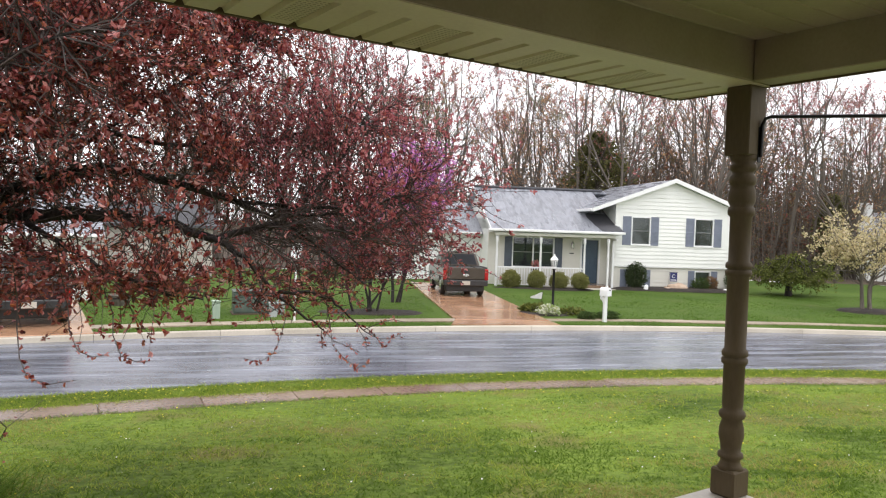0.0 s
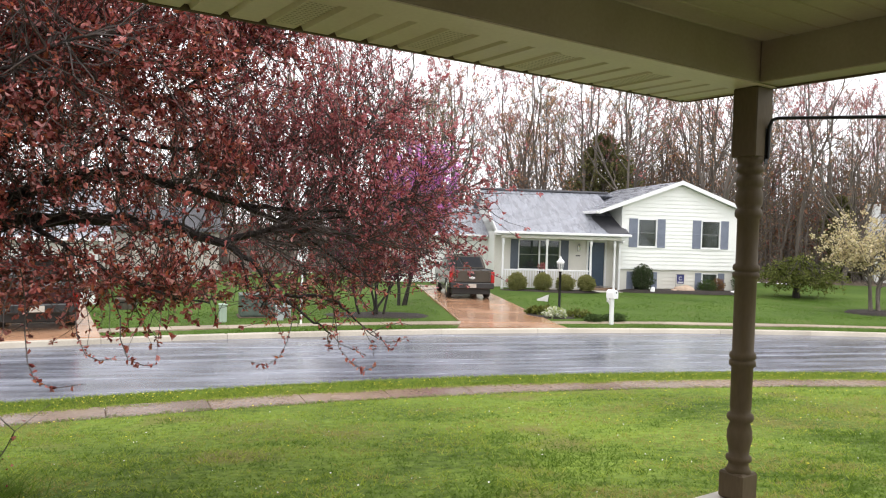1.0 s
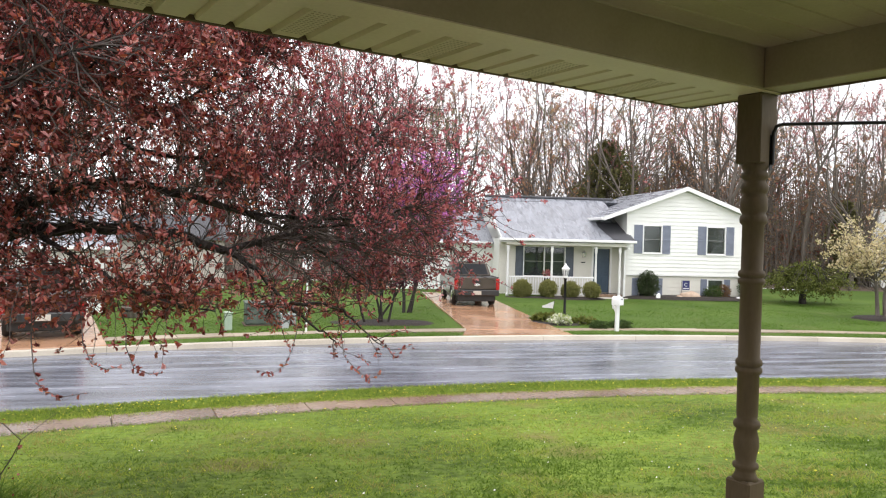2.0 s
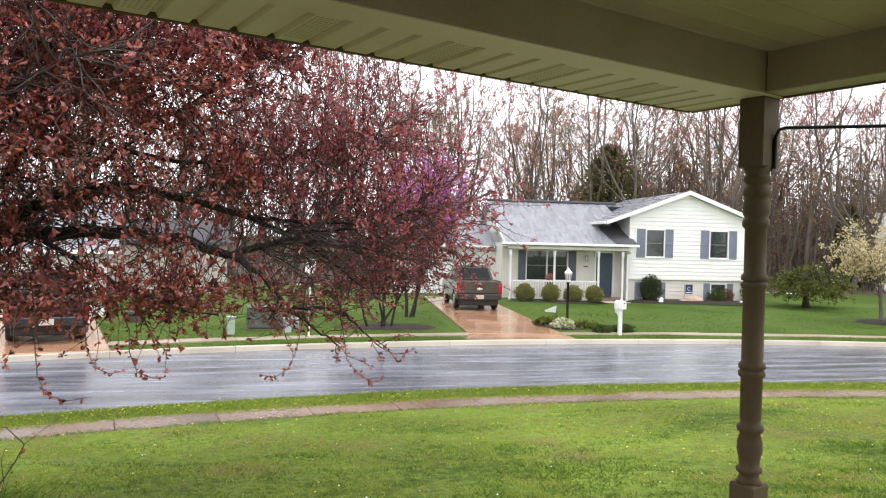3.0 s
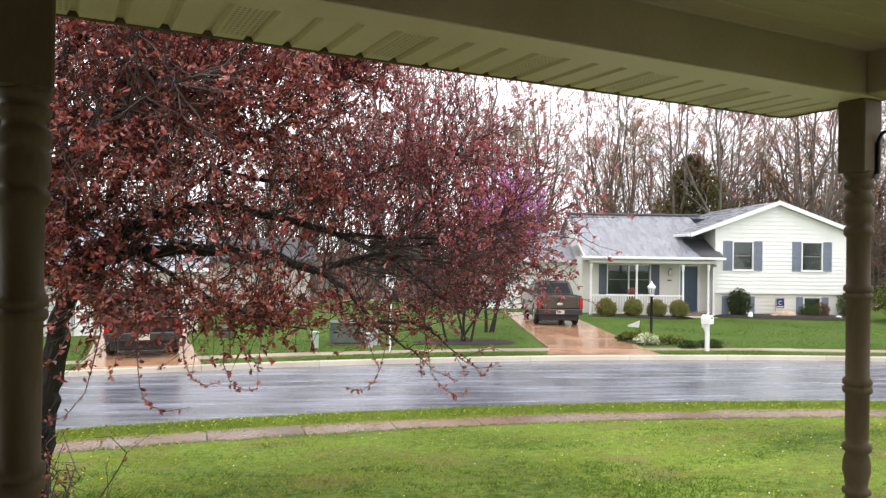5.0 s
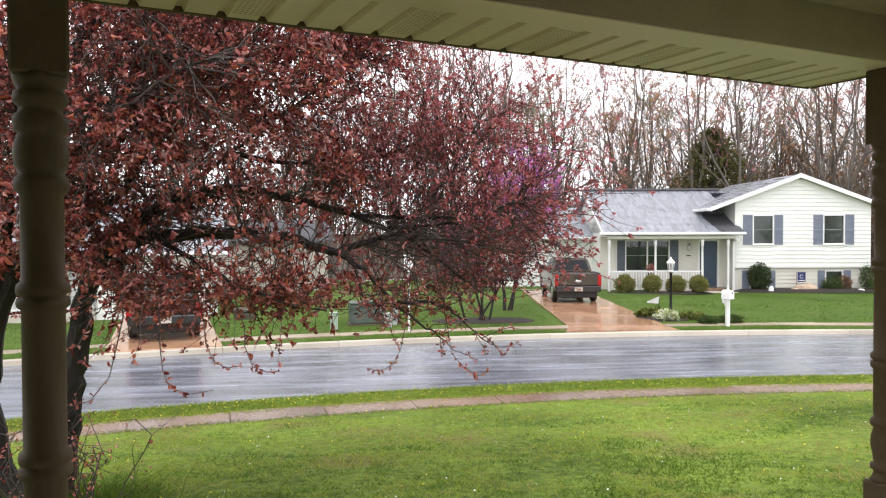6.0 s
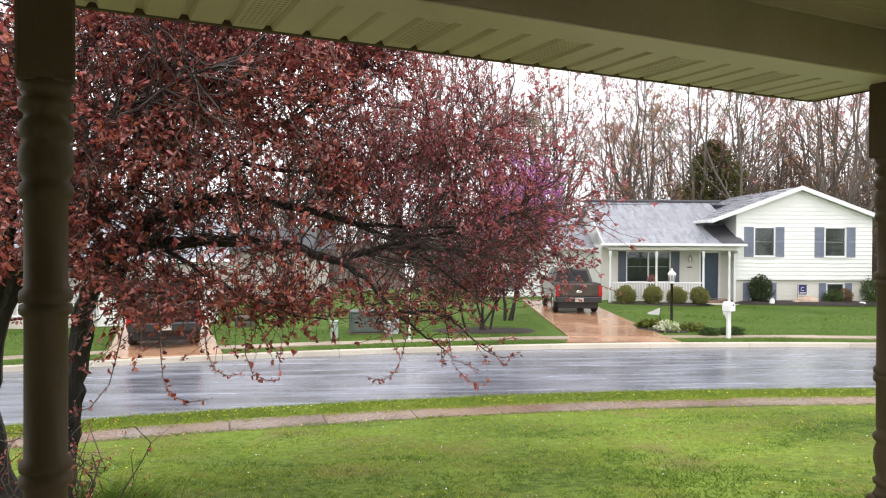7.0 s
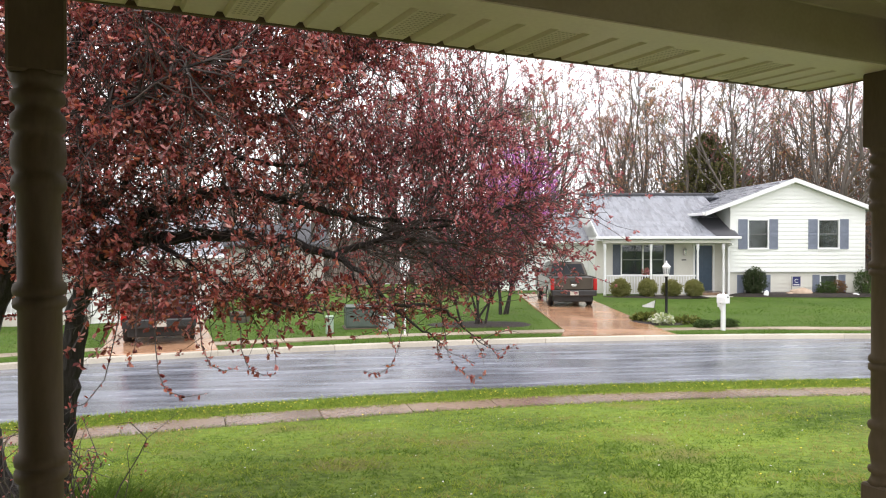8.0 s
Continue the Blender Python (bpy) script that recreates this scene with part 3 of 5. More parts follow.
# living-room part with the front porch
BW, DR = (-8.2, -6.07, 1.15, 2.62), (-4.5, -3.62, 0.3, 2.6)
wall_part(house, "front_wall", -9.5, -3.12, 1.0, 0.15, 3.1, M_CREAM, openings=(BW, DR))
wp = window_part(house, *BW[:2], 1.0, *BW[2:], sashes=2)
part("curtain", box(BW[0], BW[1], 1.15, 1.16, BW[2], BW[3]), M_SHUTTER_DARK, wp)
shutter(house, -8.66, -8.27, 1.0, 1.1, 2.66, M_SHUTTER_DARK)
shutter(house, -6.0, -5.58, 1.0, 1.1, 2.66, M_SHUTTER_DARK)
bm = box(-4.5, -3.62, 1.05, 1.1, 0.32, 2.6)
for a, b in ((-4.40, -4.10), (-4.02, -3.72)):
    for c, d in ((0.5, 1.15), (1.3, 2.0), (2.12, 2.45)):
        add_box(bm, a, b, 1.035, 1.052, c, d, 0.008)
door = part("door", bm, M_DOOR, house, "navy panelled front door, closed")
part("door_handle", lathe([(0.012, 0), (0.012, 0.05), (0.03, 0.06), (0.03, 0.09), (0.01, 0.1)], 10), M_IRON, door).matrix_world = HOUSE @ pose(-4.38, 1.05, 1.3, 90)
for a in ((-4.6, -4.503, 0.3, 2.7), (-3.617, -3.52, 0.3, 2.7), (-4.503, -3.617, 2.603, 2.7)):
    part("door_frame", box(a[0], a[1], 0.95, 1.08, a[2], a[3], 0.006), M_WHITE, house)
part("end_wall", box(-9.5, -9.3, 1.2, 8.5, 0, 3.6), M_SIDING, house)
part("end_gable", prism([(-0.6, 3.03), (9.5, 3.03), (4.5, 5.2)], -9.5, -9.35, "x"), M_SIDING, house)
shingle_slope(house, "main_roof", -9.74, -2.9, (-0.7, 3.06), (4.5, 5.34), M_ROOF)
shingle_slope(house, "main_roof_back", -9.74, -2.0, (9.7, 3.06), (4.5, 5.34), M_ROOF)
part("ridge_cap", box(-9.75, -2.3, 4.36, 4.64, 5.35, 5.46, 0.02), M_ROOF_DARK, house)
part("rake_board", prism([(-0.72, 3.09), (4.5, 5.37), (4.5, 5.17), (-0.72, 2.9)], -9.78, -9.743, "x"), M_WHITE, house)
part("porch_gutter", box(-9.9, -2.86, -0.84, -0.712, 2.93, 3.06, 0.025), M_WHITE, house)
part("porch_ceiling", box(-9.5, -3.12, -0.6, 1.0, 2.86, 2.9), M_WHITE, house)
part("porch_header", box(-9.5, -3.3, -0.6, -0.42, 2.74, 2.86, 0.006), M_CREAM, house)
part("porch_deck", box(-9.75, -3.2, -0.72, 1.0, 0.0, 0.16, 0.015), M_CONCRETE, house)
part("door_step", box(-4.8, -3.3, -0.1, 0.95, 0.16, 0.3, 0.015), M_WALK, house)
part("front_step", box(-4.7, -3.4, -1.05, -0.72, -0.02, 0.1, 0.015), M_WALK, house)
col_prof = [(0.075, 0.16), (0.075, 0.3), (0.05, 0.34), (0.06, 0.5), (0.062, 1.2), (0.05, 2.35), (0.06, 2.4), (0.075, 2.45), (0.075, 2.7)]
for x in (-9.38, -7.14, -4.87, -3.62):
    part("porch_column", lathe(col_prof, 12), M_WHITE, house, smooth=True).location = (x, -0.5, 0)
for a, b in ((-9.3, -7.22), (-7.06, -4.95)):
    r = part("railing", add_box(box(a, b, -0.54, -0.46, 1.12, 1.19, 0.01), a, b, -0.53, -0.47, 0.26, 0.32, 0.01), M_WHITE, house)
    n = int((b - a) / 0.125)
    me = None
    for i in range(n):
        x = a + (i + 0.5) * (b - a) / n
        if me is None:
            o = part("baluster", box(-0.02, 0.02, -0.02, 0.02, 0.322, 1.118), M_WHITE, r)
            me = o.data
        else:
            o = new("baluster", me)
            o.parent = r
        o.location = (x, -0.5, 0)
part("downspout", add_box(box(-3.32, -3.22, -0.3, -0.22, 0.2, 2.6, 0.015), -3.32, -3.22, -0.8, -0.3, 2.62, 2.72, 0.015), M_WHITE, house)
# the shingles that the wing's eave keeps dry, its shade put in as dark colour
k = (5.34 - 3.06) / 5.2
bm = bmesh.new()
rim = [(-4.05, -0.69), (-2.92, -0.69), (-3.14, 0.6), (-3.16, 1.35), (-4.3, 1.35), (-4.35, 0.9)]
lo = [bm.verts.new((x, y, 3.085 + k * (y + 0.7))) for x, y in rim]
hi = [bm.verts.new((x, y, 3.10 + k * (y + 0.7))) for x, y in rim]
bm.faces.new(lo[::-1])
bm.faces.new(hi)
for i in range(6):
    bm.faces.new((lo[i], lo[(i + 1) % 6], hi[(i + 1) % 6], hi[i]))
part("dry_shaded_shingles", bm, M_ROOF_DARK, house, "dark dry shingles with the eave shade put into their colour")
# garage, set back
GO = (-13.45, -10.55, 0.02, 2.2)
wall_part(house, "garage_wall", -15.5, -9.5, 3.0, 0.0, 2.75, M_SIDING, openings=(GO,))
gd = part("garage_door", box(GO[0], GO[1], 3.08, 3.12, 0.02, 2.2), M_WHITE, house, "white panelled garage door, closed")
for j in range(4):
    for i in range(4):
        x = GO[0] + 0.06 + i * 0.715
        part("panel", box(x, x + 0.63, 3.06, 3.082, 0.09 + j * 0.54, 0.51 + j * 0.54, 0.01), M_WHITE, gd)
shingle_slope(house, "garage_roof", -15.8, -9.51, (2.6, 2.82), (6.8, 4.5), M_ROOF)
shingle_slope(house, "garage_roof_back", -15.8, -9.51, (11, 2.82), (6.8, 4.5), M_ROOF)
part("garage_gutter", box(-15.8, -9.6, 2.47, 2.588, 2.7, 2.82, 0.02), M_WHITE, house)
part("garage_end", box(-15.5, -15.3, 3.2, 10.5, 0, 2.8), M_SIDING, house)

# driveway in panels
drive = thing("driveway", "wet tan concrete driveway in front of the garage", "driveway", HOUSE, kind="structure")
ys = [-13.6, -10.9, -7.9, -4.9, -1.9, 1.0, 3.0]
for a, b in zip(ys, ys[1:]):
    part("slab", box(-13.45, -10.4, a + 0.006, b - 0.006, -0.05, 0.165, 0.012), M_DRIVE, drive)
part("apron", prism([(-13.75, -14.84), (-10.3, -14.6), (-10.4, -13.61), (-13.45, -13.61)], -0.03, 0.152, "z"), M_DRIVE, drive)

# ---- trees ----
def crown_tree(name, m, label, seed, height, bark, leaf_mat, leaves, leaf_size, trunk_r=0.16, fork=0.35, leaders=3, group="woodland trees"):
    """A tall woodland tree: a trunk that forks into leaders, upswept branches, fine twigs and small buds."""
    random.seed(seed)
    e = thing(name, label, "tree", m, group=group)
    wood, twig, bud = Tubes(), Tubes(), Tubes()
    crotch = Vector((random.gauss(0, 0.3), random.gauss(0, 0.3), height * fork))
    wood.tube(bent(Vector((0, 0, -0.3)), crotch, 4, 0.15), trunk_r, trunk_r * 0.78, 7)
    turn0, tips = random.uniform(0, 6.28), []
    for n in range(leaders):
        a = turn0 + 6.28 * n / leaders + random.gauss(0, 0.3)
        out = height * random.uniform(0.05, 0.16) if n else height * 0.03
        end = Vector((math.cos(a) * out, math.sin(a) * out, height * (random.uniform(0.82, 1.0) if n else 1.0)))
        lead = [crotch.lerp(end, t / 7) + Vector((math.cos(a), math.sin(a), 0)) * out * 0.45 * math.sin(math.pi * t / 7) + (rvec(0.12) if t else Vector((0, 0, 0))) for t in range(8)]
        wood.tube(lead, trunk_r * 0.68, 0.015, 5)
        for i in range(12):
            t = 0.06 + 0.9 * (i + random.random()) / 12
            p = lead[int(t * 7)].lerp(lead[int(t * 7) + 1], t * 7 % 1)
            b = a + random.gauss(0, 1.3)
            ln = height * 0.21 * (1.12 - t) * random.uniform(0.7, 1.25)
            rise = random.uniform(0.9, 1.7)
            br = [p + Vector((math.cos(b) * ln * u, math.sin(b) * ln * u, ln * rise * u ** 1.35)) + (rvec(ln * 0.03) if u else Vector((0, 0, 0))) for u in (0, 0.35, 0.7, 1)]
            wood.tube(br, trunk_r * 0.30 * (1.15 - t), 0.010, 4)
            for k in range(5):
                s = br[random.randrange(3)].lerp(br[3], random.uniform(0, 0.75))
                way = (br[3] - br[0]).normalized() + rvec(0.42) + Vector((0, 0, 0.35))
                q = s + way.normalized() * ln * random.uniform(0.25, 0.55)
                mid = s.lerp(q, 0.5) + rvec(0.06)
                twig.tube([s, mid, q], 0.017, 0.009, 3)
                for w in range(4):
                    z = random.choice((mid, q, s.lerp(mid, 0.5)))
                    en = z + (way.normalized() + rvec(0.5)).normalized() * random.uniform(0.35, 0.9)
                    twig.tube([z, en], 0.009, 0.005, 3)
                    tips.append((z, en))
    for i in range(leaves):
        s, end = random.choice(tips)
        bud.speck(s.lerp(end, random.uniform(0.2, 1.05)) + rvec(0.03), leaf_size * random.uniform(0.6, 1.4))
    wood.ob("trunk", bark, e)
    tagged(twig.ob("branch_work", bark, e), kind="stuff")
    tagged(bud.ob("crown", leaf_mat, e), kind="stuff")
    return e


M_BUD_RED = island_mat("red_maple_buds", [(0.34, 0.08, 0.07), (0.48, 0.15, 0.14), (0.58, 0.26, 0.23), (0.46, 0.17, 0.2)], 0.7)
M_BUD_ORANGE = island_mat("orange_spring_buds", [(0.40, 0.17, 0.08), (0.54, 0.27, 0.13), (0.60, 0.34, 0.2), (0.46, 0.30, 0.15)], 0.7)
M_BUD_GREEN = island_mat("pale_green_buds", [(0.24, 0.22, 0.10), (0.34, 0.31, 0.15), (0.4, 0.31, 0.2)], 0.7)
kinds = [(M_BUD_RED, "tall bare tree with red spring buds"), (M_BUD_ORANGE, "tall bare tree with orange brown buds"), (M_BUD_GREEN, "tall bare tree with pale green buds"), (M_BUD_RED, "slim bare tree with dusky red buds"), (M_BUD_ORANGE, "forked bare tree with few buds")]
proto = []
for i, (lm, lab) in enumerate(kinds):
    x, y = polar((79, 76, 81, 77, 80)[i], (0.13, 0.18, 0.23, 0.29, 0.52)[i])
    proto.append(crown_tree("woodland_tree", pose(x, y, ground_z(x, y) - 0.05, 0, 0, i * 70), lab + " in the wood", 10 + i, (17, 16, 15, 17, 16)[i], M_BARK_GREY, lm, (4700, 4900, 3100, 4200, 2700)[i], 0.088, (0.16, 0.19, 0.14, 0.13, 0.24)[i], (0.3, 0.22, 0.35, 0.45, 0.16)[i], (3, 3, 2, 2, 4)[i]))
random.seed(5)
for row, (r0, count) in enumerate(((76, 24), (82, 28), (90, 30), (101, 30))):
    for i in range(count):
        a = -0.66 + 1.55 * (i + random.random()) / count
        r = r0 + random.uniform(-4, 4) - (5 if a < -0.15 else 0)
        x, y = polar(r, a)
        t = copy_thing(random.choice(proto), pose(x, y, ground_z(x, y) - 0.05, random.uniform(-4, 4), random.uniform(-4, 4), random.uniform(0, 360)))
        s = random.uniform(0.72, 1.1)
        t.scale = (s, s, s)


def understory():
    """Saplings and brush between the trunks, past counting."""
    random.seed(8)
    st, lv = Tubes(), Tubes()
    for i in range(3000):
        a, r = -0.66 + 1.56 * random.random() ** 0.75, 74.5 + 34 * random.random() ** 1.4
        x, y = polar(r, a)
        p = Vector((x, y, ground_z(x, y) - 0.1))
        hgt = random.uniform(1.5, 7.5)
        q = p + Vector((random.gauss(0, 0.5), random.gauss(0, 0.5), hgt))
        st.tube([p, p.lerp(q, 0.5) + rvec(0.12), q], 0.022, 0.006, 3)
        for k in range(7):
            s = p.lerp(q, random.uniform(0.3, 1))
            en = s + Vector((random.gauss(0, 0.5), random.gauss(0, 0.5), random.uniform(0.1, 0.9)))
            st.tube([s, en], 0.008, 0.004, 3)
            for w in range(2):
                lv.speck(s.lerp(en, random.random()), random.uniform(0.06, 0.16))
    e = thing("woodland_brush", "tangled brown brush and saplings under the trees", "brush", kind="stuff")
    st.ob("stems", M_BARK_GREY, e)
    lv.ob("foliage", M_BRUSH, e)


M_BRUSH = island_mat("brown_green_brush", [(0.11, 0.075, 0.045), (0.19, 0.11, 0.065), (0.16, 0.14, 0.065), (0.25, 0.13, 0.075), (0.21, 0.075, 0.06)], 0.7)
understory()


def far_wood():
    """The depth of the wood: stems behind stems, past counting."""
    random.seed(18)
    st, lv = Tubes(), Tubes()
    for i in range(1700):
        a, r = random.uniform(-0.66, 0.95), random.uniform(92, 150)
        x, y = polar(r, a)
        p = Vector((x, y, ground_z(x, y) - 0.1))
        hgt = random.uniform(5, 13)
        q = p + Vector((random.gauss(0, 0.6), random.gauss(0, 0.6), hgt))
        st.tube([p, p.lerp(q, 0.5) + rvec(0.15), q], random.uniform(0.05, 0.14), 0.01, 4)
        for k in range(9):
            s = p.lerp(q, random.uniform(0.15, 1))
            en = s + Vector((random.gauss(0, 0.9), random.gauss(0, 0.9), random.uniform(0.2, 1.6)))
            st.tube([s, en], 0.02, 0.008, 3)
            for w in range(2):
                lv.speck(s.lerp(en, random.random()), random.uniform(0.08, 0.2))
    for i in range(2900):
        a, r = random.uniform(0.22, 0.95), 78 + 50 * random.random()
        x, y = polar(r, a)
        p = Vector((x, y, ground_z(x, y) - 0.1))
        hgt = random.uniform(3, 12)
        q = p + Vector((random.gauss(0, 0.6), random.gauss(0, 0.6), hgt))
        st.tube([p, p.lerp(q, 0.5) + rvec(0.15), q], random.uniform(0.03, 0.10), 0.01, 3)
        for k in range(10):
            s = p.lerp(q, random.uniform(0.1, 1))
            en = s + Vector((random.gauss(0, 0.9), random.gauss(0, 0.9), random.uniform(0.1, 1.4)))
            st.tube([s, en], 0.018, 0.008, 3)
            for w in range(5):
                lv.speck(s.lerp(en, random.random()) + rvec(0.1), random.uniform(0.12, 0.3))
    e = thing("far_wood", "dense brown stems in the depth of the wood", "woodland", kind="stuff")
    st.ob("stems", M_BARK_GREY, e)
    lv.ob("foliage", M_BRUSH, e)


far_wood()


M_TWIG = mat("wet_grey_brown_twig_bark", (0.024, 0.015, 0.012), (0.09, 0.066, 0.054), 6, 60, 0.5, 0.3, 0.003)


def plum_tree():
    """The purple-leaved plum on the lawn: low forked trunk, long level limb, drooping twigs full of leaves."""
    random.seed(21)
    base = Vector((-3.2, 6.9, 0.6))
    e = thing("purple_leaf_plum_tree", "purple-leaved plum tree with dark wet limbs on the lawn", "tree", Matrix.Translation(base))
    V = lambda *p: Vector(p) - base
    limbs = [
        ([V(-2.72, 6.87, 0.35), V(-2.64, 6.86, 0.77), V(-2.59, 6.85, 1.17), V(-2.55, 6.85, 1.57), V(-2.49, 6.83, 1.91), V(-2.42, 6.82, 2.31)], 0.12, 0.10),
        ([V(-2.42, 6.82, 2.31), V(-2.37, 6.8, 2.6), V(-2.24, 6.77, 2.84), V(-2.02, 6.74, 2.97), V(-1.78, 6.71, 3.03), V(-1.38, 6.69, 3.05), V(-0.99, 6.67, 3.05), V(-0.64, 6.65, 3.01), V(-0.23, 6.61, 2.88)], 0.085, 0.036),
        ([V(-0.23, 6.61, 2.88), V(-0.04, 6.59, 2.94), V(0.16, 6.56, 3.0), V(0.36, 6.54, 3.04), V(0.61, 6.52, 3.02), V(1.01, 6.5, 2.94)], 0.034, 0.008),
        ([V(-0.26, 6.6, 2.89), V(-0.09, 6.52, 2.82), V(0.06, 6.45, 2.7), V(0.18, 6.42, 2.55), V(0.35, 6.4, 2.38), V(0.55, 6.38, 2.23), V(0.69, 6.35, 2.14)], 0.026, 0.006),
        ([V(0.15, 6.42, 2.59), V(0.17, 6.38, 2.46), V(0.1, 6.35, 2.32)], 0.013, 0.005),
        ([V(-0.18, 6.58, 2.89), V(-0.07, 6.45, 2.78), V(-0.02, 6.4, 2.65), V(0.01, 6.35, 2.51), V(0.06, 6.3, 2.42)], 0.016, 0.005),
        ([V(0.3, 6.4, 2.46), V(0.55, 6.4, 2.46), V(0.75, 6.4, 2.4), V(0.9, 6.4, 2.25), V(1.05, 6.4, 2.12)], 0.015, 0.005),
        ([V(-2.37, 6.8, 2.6), V(-2.15, 6.9, 3.05), V(-1.84, 6.96, 3.26), V(-1.23, 6.92, 3.46), V(-0.82, 6.89, 3.41), V(-0.45, 6.85, 3.32), V(-0.09, 6.81, 3.22), V(0.22, 6.78, 3.09), V(0.53, 6.74, 3.11), V(0.89, 6.7, 3.13)], 0.06, 0.01),
        ([V(-0.09, 6.81, 3.22), V(0.22, 6.82, 3.19), V(0.54, 6.85, 3.18), V(1.02, 6.88, 3.18), V(1.46, 6.9, 3.34)], 0.024, 0.007),
        ([V(0.21, 6.75, 3.09), V(0.52, 6.6, 2.94), V(0.82, 6.6, 2.69), V(1.13, 6.6, 2.48)], 0.015, 0.005),
        ([V(0.43, 6.8, 3.15), V(0.71, 7.0, 3.43), V(0.94, 7.1, 3.76), V(1.13, 7.2, 4.11)], 0.018, 0.006),
        ([V(-1.78, 6.71, 3.03), V(-1.47, 6.4, 2.88), V(-1.11, 6.2, 2.7), V(-0.94, 6.15, 2.6), V(-0.73, 6.1, 2.54), V(-0.54, 6.05, 2.47), V(-0.27, 6.0, 2.43)], 0.025, 0.006),
        ([V(-2.78, 6.9, 0.35), V(-3.2, 6.9, 1.0), V(-3.29, 6.9, 1.64), V(-3.19, 6.9, 2.35), V(-3.0, 6.9, 2.8), V(-2.76, 6.9, 3.05)], 0.15, 0.10),
        ([V(-2.76, 6.9, 3.05), V(-2.51, 6.9, 3.66), V(-2.17, 6.9, 4.17), V(-1.82, 6.9, 4.58), V(-1.4, 6.9, 5.1)], 0.075, 0.025),
        ([V(-2.76, 6.9, 3.05), V(-2.38, 6.8, 3.1), V(-2.03, 6.75, 3.45), V(-1.77, 6.7, 3.89), V(-1.37, 6.65, 4.34), V(-0.92, 6.6, 4.68)], 0.04, 0.01),
        ([V(-2.04, 6.74, 2.95), V(-1.66, 6.85, 3.35), V(-1.17, 6.9, 3.77), V(-0.61, 6.95, 4.2), V(-0.09, 7.0, 4.59), V(0.5, 7.1, 5.0)], 0.024, 0.007),
        ([V(-3.19, 6.9, 2.35), V(-2.95, 6.67, 3.39), V(-2.7, 6.63, 4.21), V(-2.5, 6.6, 4.84), V(-2.3, 6.5, 5.5)], 0.08, 0.03),
        ([V(-2.95, 6.67, 3.39), V(-2.6, 6.3, 3.75), V(-2.1, 6.0, 4.0), V(-1.6, 5.8, 4.1), V(-1.1, 5.6, 4.3)], 0.035, 0.008),
        ([V(-3.19, 6.9, 2.35), V(-3.6, 6.5, 3.0), V(-4.2, 6.2, 3.5), V(-4.9, 6.0, 3.9)], 0.08, 0.015),
        ([V(-2.7, 6.63, 4.21), V(-1.9, 6.2, 4.9), V(-1.0, 5.9, 5.2), V(0.1, 5.8, 5.2)], 0.05, 0.012),
        ([V(-1.17, 6.9, 3.77), V(-0.6, 7.2, 3.7), V(0.2, 7.3, 3.8), V(1.0, 7.4, 4.1)], 0.025, 0.007)]
    wood, twig, leaf, pink = Tubes(), Tubes(), Tubes(), Tubes()
    nodes = []
    for pts, r0, r1 in limbs:
        fine = []
        for a, b in zip(pts, pts[1:]):
            fine += [a.lerp(b, k / 4) + rvec(0.006 + min(r1, 0.03) * 0.12) for k in range(4)]
        fine.append(pts[-1])
        wood.tube(fine, r0, r1, 8)
        nodes += fine[5:] if r0 < 0.12 else []

    def tuft(tgt, p, d, size, n):
        """A spray of narrow young leaves opening from one bud."""
        for k in range(n):
            tgt.leaf(p + rvec(0.006), d * random.uniform(0.2, 1.1) + rvec(0.55), size * random.uniform(0.55, 1.25), random.uniform(0.24, 0.42), 0.35)

    c, left = Vector((-1.3, 6.9, 4.45)) - base, Vector((-2.7, 6.3, 4.2)) - base
    tip, high = Vector((0.85, 7.2, 3.3)) - base, Vector((0.1, 7.2, 4.7)) - base
    low = Vector((-1.2, 6.2, 2.75)) - base
    top, near = Vector((-0.9, 6.4, 4.9)) - base, Vector((-1.2, 6.2, 4.2)) - base
    jobs = [(c, (2.3, 1.7, 2.2), leaf, 310, 8, 0.040), (left, (1.7, 1.3, 2.0), leaf, 280, 7, 0.048), (top, (1.6, 0.9, 0.8), leaf, 110, 8, 0.042), (tip, (1.45, 1.1, 1.25), pink, 180, 9, 0.033), (high, (1.6, 1.1, 1.2), pink, 75, 8, 0.034), (low, (1.5, 0.5, 0.4), leaf, 65, 7, 0.042), (near, (1.0, 0.6, 0.9), leaf, 75, 7, 0.044)]
    for mid, rad, tgt, count, tufts, size in jobs:
        for i in range(count):
            while True:
                d = rvec().normalized() * random.uniform(0.25, 1.0) ** 0.55
                q = mid + Vector((d.x * rad[0], d.y * rad[1], d.z * rad[2]))
                x, y, z = q + base
                floor_z = 2.75 if x < -2.2 else 2.3 if x < -1.0 else 2.35
                bare = ((-2.0 < x < 0.9 and 2.75 < z < 3.15 and y < 6.9) or (-0.5 < x < 0.9 and 2.65 < z < 3.3 and y < 7.3)) and random.random() < 0.93
                if z > floor_z and not bare:
                    break
            p = min(nodes, key=lambda v: (v - q).length * random.uniform(0.75, 1.35))
            span = (q - p).length
            br = bent(p, q, 6, span * 0.09)
            twig.tube(br, 0.004 + 0.006 * min(1, span), 0.0026, 4)
            shoots = [br[2:]]
            for k in range(tufts):
                s = random.choice(br[2:])
                en = s + (rvec(0.42) + (q - p).normalized() * 0.5 + Vector((0, 0, 0.16))) * random.uniform(0.25, 0.6)
                sh = bent(s, en, 3, 0.03)
                twig.tube(sh, 0.0042, 0.002, 3)
                shoots.append(sh)
            scale = size * random.uniform(0.75, 1.3)
